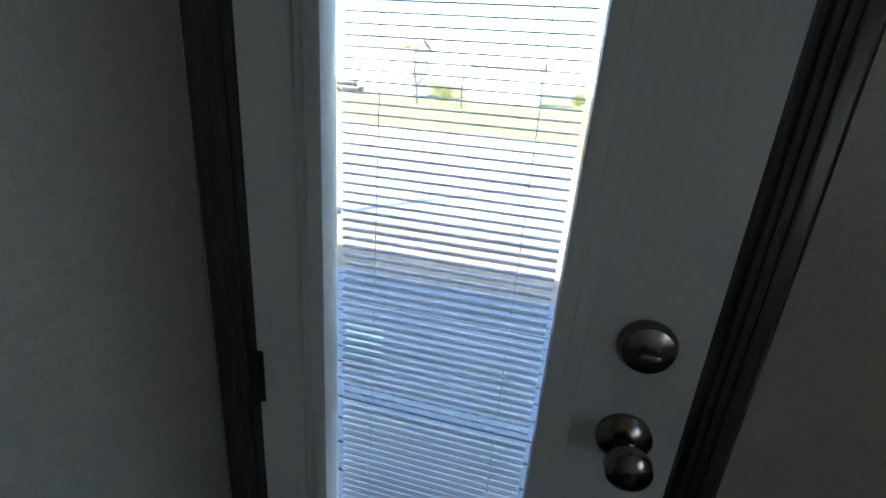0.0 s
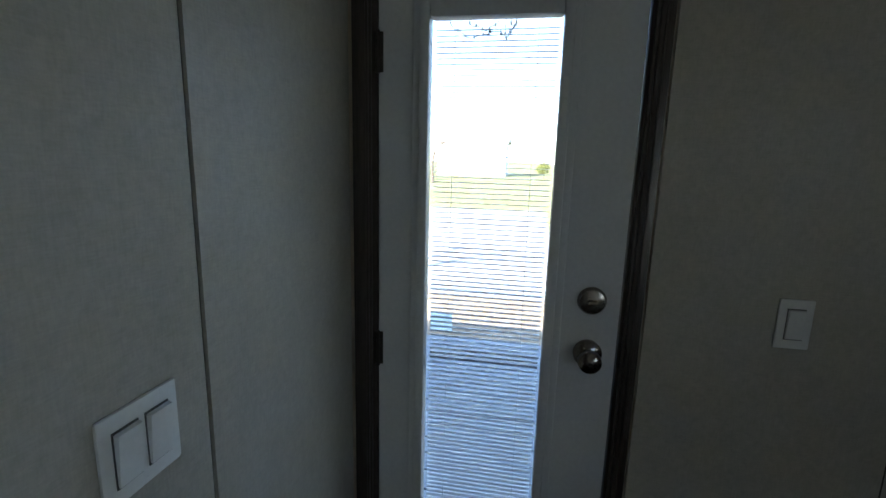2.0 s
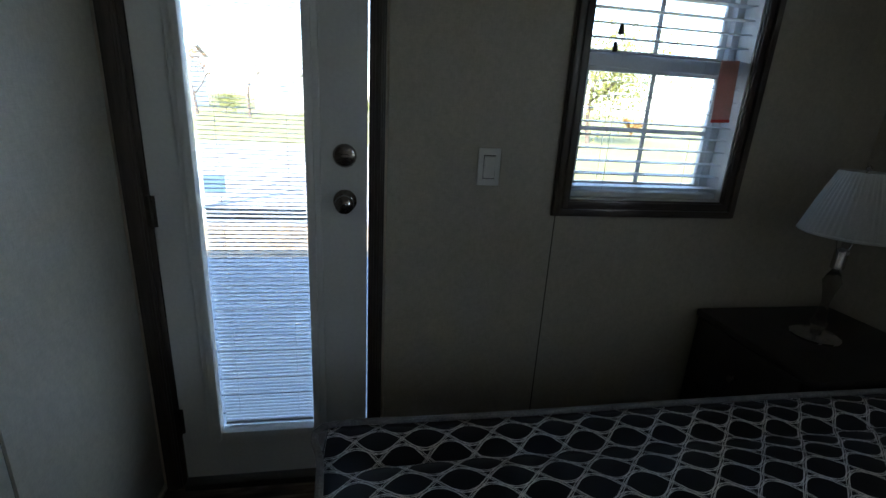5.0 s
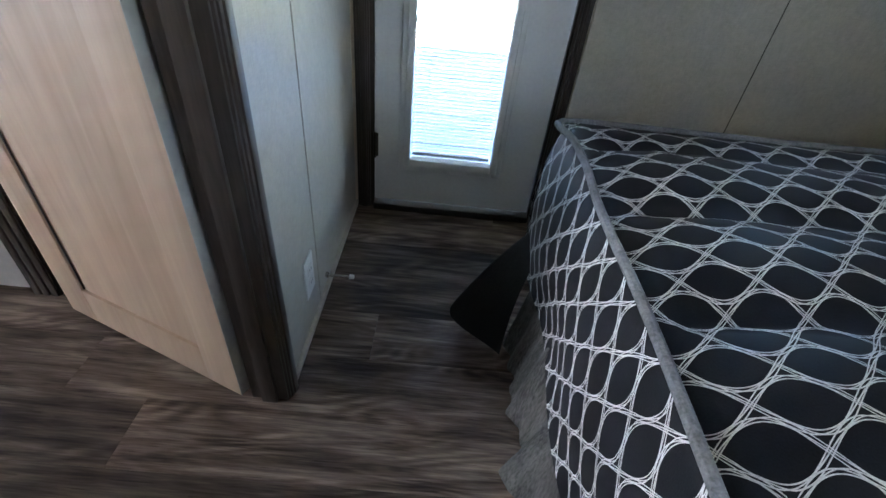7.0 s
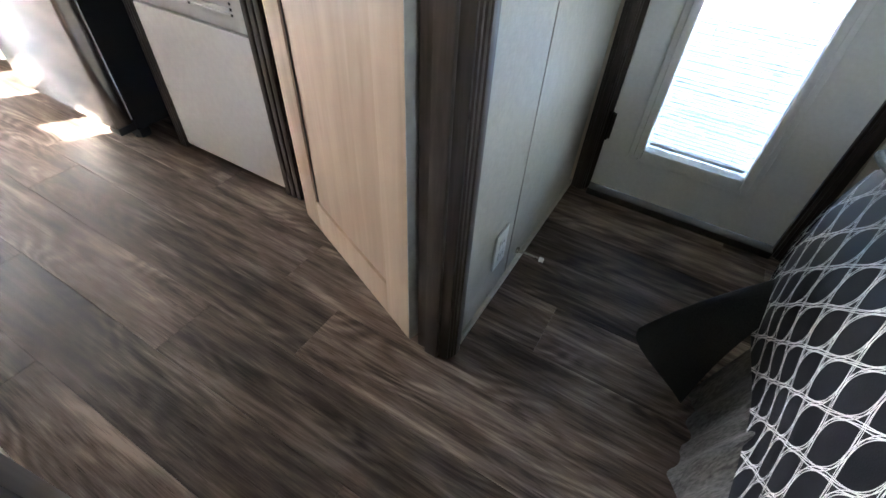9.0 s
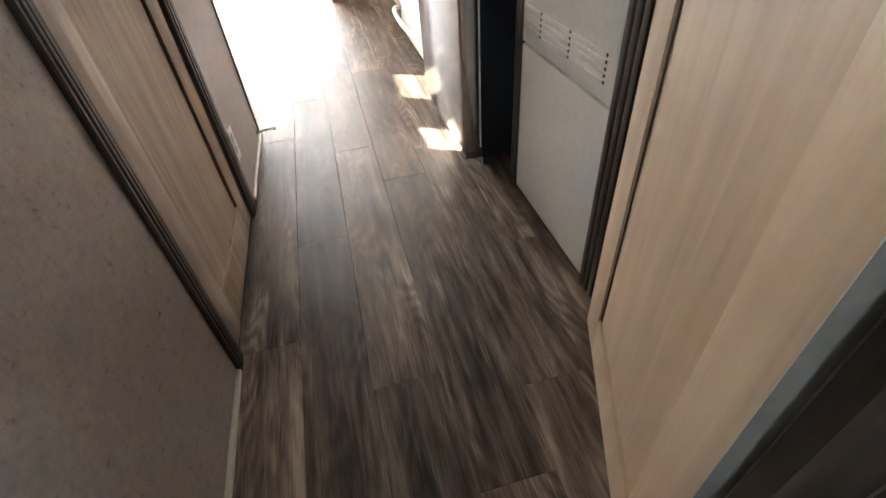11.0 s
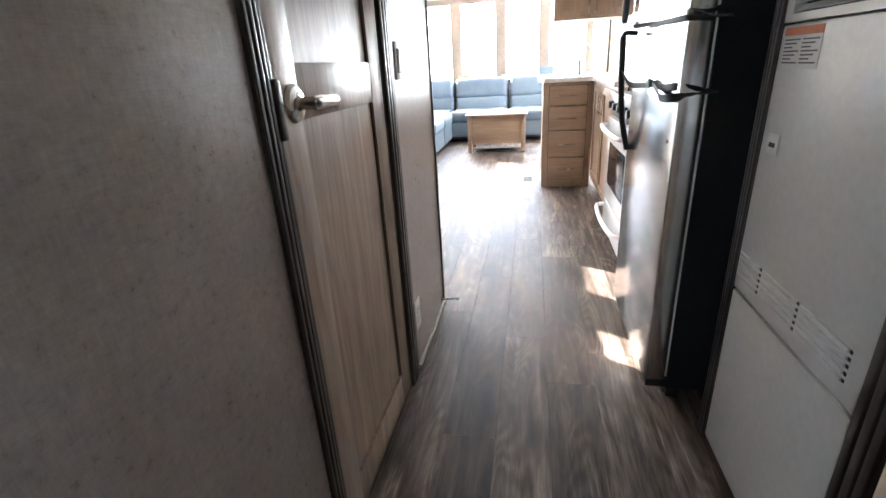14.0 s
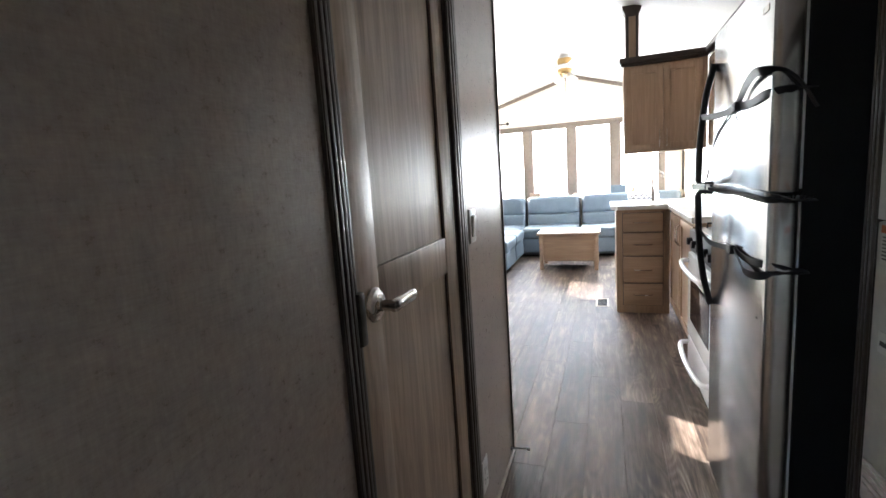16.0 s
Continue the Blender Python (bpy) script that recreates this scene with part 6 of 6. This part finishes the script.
def sill_things():
    for y, h, w, m, label in ((-2.62, 0.14, 0.05, M_BEIGE, "small beige jar on the window sill"), (-2.28, 0.10, 0.09, M_TABLE, "small brown wooden box on the window sill"), (-1.62, 0.09, 0.07, M_BEIGE, "beige bowl on the window sill"), (-0.95, 0.16, 0.12, M_SOFA, "grey box on the window sill"), (-0.72, 0.14, 0.06, M_BEIGE, "beige jar on the window sill")):
        o = thing("sill_ornament", label, "ornament", (X_WEST + 0.045, y, WZ[0]))
        if m in (M_TABLE, M_SOFA):
            part("body", boxed(-0.035, 0.035, -w, w, 0, h, bevel=0.008), m, o)
            part("lid", boxed(-0.038, 0.038, -w - 0.004, w + 0.004, h, h + 0.018, bevel=0.006), m, o)
        else:
            part("body", lathe([(0, 0), (w * 0.5, 0), (w * 0.7, h * 0.3), (w * 0.6, h * 0.7), (w * 0.35, h * 0.85), (w * 0.4, h), (w * 0.33, h), (w * 0.28, h * 0.86)], 20), m, o)
    p = thing("throw_pillow", "grey and white zigzag throw pillow on the sofa end", "pillow", (-7.42, -0.62, 0.46))
    bm = bmesh.new()
    n = 14
    g = [[[bm.verts.new(((i / n - 0.5) * 0.42, (j / n - 0.5) * 0.42, sgn * 0.085 * ((1 - (2 * i / n - 1) ** 4) * (1 - (2 * j / n - 1) ** 4)) ** 0.5)) for j in range(n + 1)] for i in range(n + 1)] for sgn in (1, -1)]
    for s in range(2):
        for i in range(n):
            for j in range(n):
                bm.faces.new((g[s][i][j], g[s][i + 1][j], g[s][i + 1][j + 1], g[s][i][j + 1]))
    bmesh.ops.remove_doubles(bm, verts=bm.verts, dist=0.0005)
    moved(bm, Matrix.Translation((0, 0, 0.27)) @ Matrix.Rotation(radians(70), 4, 'Y'))
    zz, t, b = mat("zigzag_cloth", (0.5, 0.5, 0.5), 0.85)
    sep = t.nodes.new("ShaderNodeSeparateXYZ")
    t.links.new(coords(t), sep.inputs[0])
    tri = math_node(t, 'PINGPONG', math_node(t, 'MULTIPLY', sep.outputs[1], 1.0), 0.035)
    band = math_node(t, 'FRACT', math_node(t, 'MULTIPLY', math_node(t, 'ADD', sep.outputs[2], tri), 16.0))
    t.links.new(ramp(t, math_node(t, 'GREATER_THAN', band, 0.5), [(0.4, (0.20, 0.2, 0.21)), (0.6, (0.7, 0.69, 0.67))]), b.inputs["Base Color"])
    part("cover", bm, zz, p, "", 80)


sill_things()


# ---- outdoors ----
solid("ground", boxed(-600, 600, -600, 600, -1.2, -0.62), M_GRASS, "sunlit autumn lawn", "ground", kind="structure")
solid("gravel_drive", boxed(-40, 1.0, 6.0, 19, -0.70, -0.612), M_GRAVEL, "pale gravel drive across the lawn", "drive", kind="structure")
solid("leaf_bed", boxed(-30, 1.6, 2.9, 5.75, -0.70, -0.608), M_LITTER, "strip of brown leaf litter beside the deck", "leaf litter", kind="structure")
solid("kerb_timber", boxed(-30, 1.6, 5.76, 5.90, -0.70, -0.54, bevel=0.01), M_DECK, "low grey timber edging along the drive", "edging", kind="structure")
deck = thing("deck", "weathered grey board deck outside the door", "deck", (0.8, 1.45, -0.12), kind="structure")
me = mesh_of("deck_board", boxed(-2.4, 2.4, -0.066, 0.066, -0.028, 0.0, bevel=0.004, seg=1), M_DECK)
for i in range(19):
    piece("deck_board", me, deck, Matrix.Translation((0, -1.25 + i * 0.141, 0.0005 * (i % 3))))
for y in (-1.2, 0.0, 1.28):
    part("joist", boxed(-2.38, 2.38, y - 0.03, y + 0.03, -0.20, -0.029), M_DECK, deck)
for x in (-2.3, 0, 2.3):
    for y in (-1.2, 1.28):
        part("post", boxed(x - 0.05, x + 0.05, y - 0.05, y + 0.05, -0.51, -0.2), M_DECK, deck)


# a fine string of lights, looped over the outside of the bedroom door
sl = thing("string_lights", "tangled string of tiny lights hanging outside above the door", "string lights", (0.3, 0.122, 2.02))
for pts in ([(-0.115, 0.0, 0.02), (-0.10, 0.02, -0.12), (-0.08, 0.028, -0.22), (-0.055, 0.028, -0.240), (-0.03, 0.028, -0.257), (0.0, 0.028, -0.250), (0.02, 0.028, -0.247), (0.022, 0.028, -0.232), (0.045, 0.028, -0.216), (0.06, 0.02, -0.14), (0.065, 0.0, 0.02)],
            [(-0.06, 0.0, 0.02), (-0.045, 0.02, -0.14), (-0.03, 0.03, -0.221), (-0.01, 0.03, -0.228), (0.012, 0.03, -0.240), (0.045, 0.03, -0.243), (0.062, 0.03, -0.253), (0.075, 0.03, -0.238), (0.088, 0.028, -0.215), (0.085, 0.02, -0.12), (0.08, 0.0, 0.02)],
            [(0.05, 0.0, 0.01), (0.062, 0.022, -0.16), (0.060, 0.034, -0.248), (0.066, 0.034, -0.256), (0.082, 0.034, -0.232), (0.09, 0.034, -0.222), (0.074, 0.034, -0.222), (0.085, 0.02, -0.14), (0.10, 0.0, 0.01)]):
    path = smooth_path([Vector(q) for q in pts], 5)
    wire = part("wire", tube(path, 0.0012, 6), M_INK, sl)
    for q in path[2::4]:
        part("bulb", lathe([(0, -0.005), (0.003, -0.003), (0.0035, 0.002), (0.002, 0.005), (0, 0.006)], 8, tuple(q)), M_NICKEL, wire)


def tree(name, label, at, height, spread, leaves, leaf_mat, seed, leaf_size=0.10, loose=0.16):
    """A tapered trunk that forks twice, with many small leaf cards."""
    rnd = random.Random(seed)
    t = thing(name, label, "tree", at)
    bm = bmesh.new()
    tips = []
    def limb(p, d, length, r, depth):
        pts = [p]
        q = Vector(p)
        dd = Vector(d)
        for _ in range(4):
            dd = (dd + Vector((rnd.uniform(-0.2, 0.2), rnd.uniform(-0.2, 0.2), rnd.uniform(-0.05, 0.15)))).normalized()
            q = q + dd * length / 4
            pts.append(Vector(q))
        tube(pts, [r * (1 - 0.14 * k) for k in range(5)], 6, bm=bm)
        tips.extend(pts[2:])
        if depth:
            for _ in range(rnd.randint(3, 4)):
                k = rnd.randint(2, 4)
                a = rnd.uniform(0, 2 * math.pi)
                nd = (dd * 0.7 + Vector((math.cos(a), math.sin(a), rnd.uniform(0.0, 0.6))) * spread).normalized()
                limb(pts[k], nd, length * rnd.uniform(0.5, 0.75), r * 0.45, depth - 1)
    limb(Vector((0, 0, 0)), (0, 0, 1), height * 0.5, height * 0.021, 3)
    part("trunk", bm, M_BARK, t, "", 60)
    if leaves:
        verts, faces = [], []
        for _ in range(leaves):
            c = rnd.choice(tips) + Vector((rnd.gauss(0, 1.0), rnd.gauss(0, 1.0), rnd.gauss(0, 0.8))) * height * 0.16 * loose
            s = leaf_size * rnd.uniform(0.6, 1.4)
            q = Euler((rnd.uniform(0, 3), rnd.uniform(0, 3), rnd.uniform(0, 6))).to_matrix()
            k = len(verts)
            verts += [c + q @ Vector(o) * s for o in ((-1, 0, 0), (0, -0.5, 0.15), (1, 0, 0), (0, 0.5, 0.15))]
            faces.append((k, k + 1, k + 2, k + 3))
        lm = bpy.data.meshes.new("crown")
        lm.from_pydata(verts, [], faces)
        lm.materials.append(leaf_mat)
        c = new("crown", lm)
        c.parent = t
        c["kind"] = "stuff"
    return t


tree("tree", "sparse young tree with a few russet leaves on the lawn", (-13.4, 43, -0.62), 6.4, 0.8, 1300, M_RUSSET, 3, 0.075, 0.45)
tree("tree", "bare young tree on the lawn", (-8.6, 40.7, -0.62), 6.6, 0.8, 450, M_RUSSET, 8, 0.06, 0.45)
tree("tree", "bare young tree far across the lawn", (-4.8, 70, -0.62), 6.8, 0.8, 300, M_RUSSET, 13, 0.12, 0.3)
tree("tree", "broad leafy yellow-green tree beyond the window", (15.1, 27.5, -0.62), 7.0, 2.0, 7000, M_LEAVES, 21, 0.095, 1.25)
tree("shrub", "low yellow-green shrub on the lawn", (-11.6, 45, -0.62), 2.1, 2.6, 1500, M_LEAVES, 34, 0.07, 1.6)
tree("shrub", "low yellow-green shrub far across the lawn", (1.7, 60, -0.62), 1.9, 2.2, 1800, M_LEAVES, 36, 0.10, 0.9)
tree("shrub", "low russet shrub beyond the window", (22, 34, -0.62), 1.8, 1.5, 1500, M_RUSSET, 35, 0.14)
tree("tree", "tall bare tree overhanging the deck", (-3.1, 5.2, -0.62), 5.4, 1.1, 30, M_RUSSET, 41, 0.04)


def house(x0, x1, y, wall_top, ridge, windows, label):
    """A far house: lapped walls, gable roof, sash windows on the side that faces the lawn."""
    g = -0.62
    h = thing("house", label, "house", ((x0 + x1) / 2, y, g))
    cx = (x0 + x1) / 2
    part("wall", boxed(x0 - cx, x1 - cx, 0.0, 7.0, 0.0, wall_top - g), M_SIDING, h)
    part("roof", prism([(-0.5, wall_top - g), (3.5, ridge - g), (7.5, wall_top - g), (7.5, wall_top - g + 0.12), (3.5, ridge - g + 0.14), (-0.5, wall_top - g + 0.12)], x0 - cx - 0.4, x1 - cx + 0.4, 'x'), M_ROOF, h, "pale metal roof")
    for x in (x0 - cx, x1 - cx - 0.2):
        part("gable", prism([(0.0, wall_top - g), (7.0, wall_top - g), (3.5, wall_top - g + (ridge - wall_top) * 0.86)], x, x + 0.2, 'x'), M_SIDING, h)
    for a, b, z0, z1 in windows:
        w = part("window", boxes([(a - cx - 0.1, b - cx + 0.1, -0.06, -0.001, z0 - g - 0.1, z0 - g), (a - cx - 0.1, b - cx + 0.1, -0.06, -0.001, z1 - g, z1 - g + 0.1), (a - cx - 0.1, a - cx, -0.06, -0.001, z0 - g, z1 - g), (b - cx, b - cx + 0.1, -0.06, -0.001, z0 - g, z1 - g)]), M_VINYL, h)
        part("pane", boxed(a - cx, b - cx, -0.03, -0.001, z0 - g, z1 - g), M_FARGLASS, w, "blue-grey window pane")


house(-33.0, -19.5, 60, 5.4, 6.6, ((-29.7, -27.9, 1.6, 4.7), (-22.75, -21.6, 2.6, 4.75)), "pale two-storey house far across the lawn")
house(-13.0, -3.5, 64, 3.9, 4.9, ((-9.9, -8.7, 1.6, 3.3), (-8.4, -7.4, 1.6, 3.3)), "low pale house far across the lawn")


def parked_car():
    c = thing("car", "dark grey car parked before the far house", "car", (-26.4, 55, -0.62))
    part("body", boxes([(-2.1, 2.1, -0.85, 0.85, 0.28, 0.85), (-1.2, 1.3, -0.72, 0.72, 0.85, 1.40)], 0.14), M_BRONZE, c)
    part("side_window", boxed(-1.0, 1.1, -0.735, -0.70, 0.92, 1.28, bevel=0.02), M_DARKGLASS, c)
    for x in (-1.3, 1.3):
        for y in (-0.8, 0.8):
            w = part("wheel", lathe([(0.2, -0.1), (0.32, -0.1), (0.33, 0.0), (0.32, 0.1), (0.2, 0.1)], 20, (x, y, 0.33), 'y'), M_BLKPL, c)
            part("rim", lathe([(0.0, -0.08), (0.2, -0.07), (0.21, 0.07), (0.0, 0.08)], 16, (x, y, 0.33), 'y'), M_NICKEL, w)


parked_car()


# ---- floor planks, laid along the hall ----
rnd = random.Random(11)
joints = {0: 0.178, 1: -0.523, 2: -0.322, 3: -0.616, 4: -1.222, 5: -0.82}     # known end joints, row by row from y = -0.58 on
PITCH, LEN, Y_TOP = 0.168, 1.2, -0.58
cache = {}
for row in range(-4, 17):
    ya, yb = Y_TOP - PITCH * (row + 1), Y_TOP - PITCH * row
    ya, yb = max(ya, Y_S), min(yb, 0.004)
    if yb - ya < 0.01:
        continue
    x = joints.get(row, rnd.uniform(-LEN, 0)) - LEN * 8
    while x < X_EAST:
        a, b = max(x, X_WEST), min(x + LEN, X_EAST)
        if b - a > 0.01:
            key = (round(b - a, 3), round(yb - ya, 3))
            if key not in cache:
                cache[key] = mesh_of("plank", boxed(-key[0] / 2 + 0.0003, key[0] / 2 - 0.0003, -key[1] / 2 + 0.0003, key[1] / 2 - 0.0003, -0.006, 0.0, bevel=0.0005, seg=1), M_FLOOR)
            piece("plank", cache[key], floor, Matrix.Translation(((a + b) / 2, (ya + yb) / 2, 0.0)))
        x += LEN
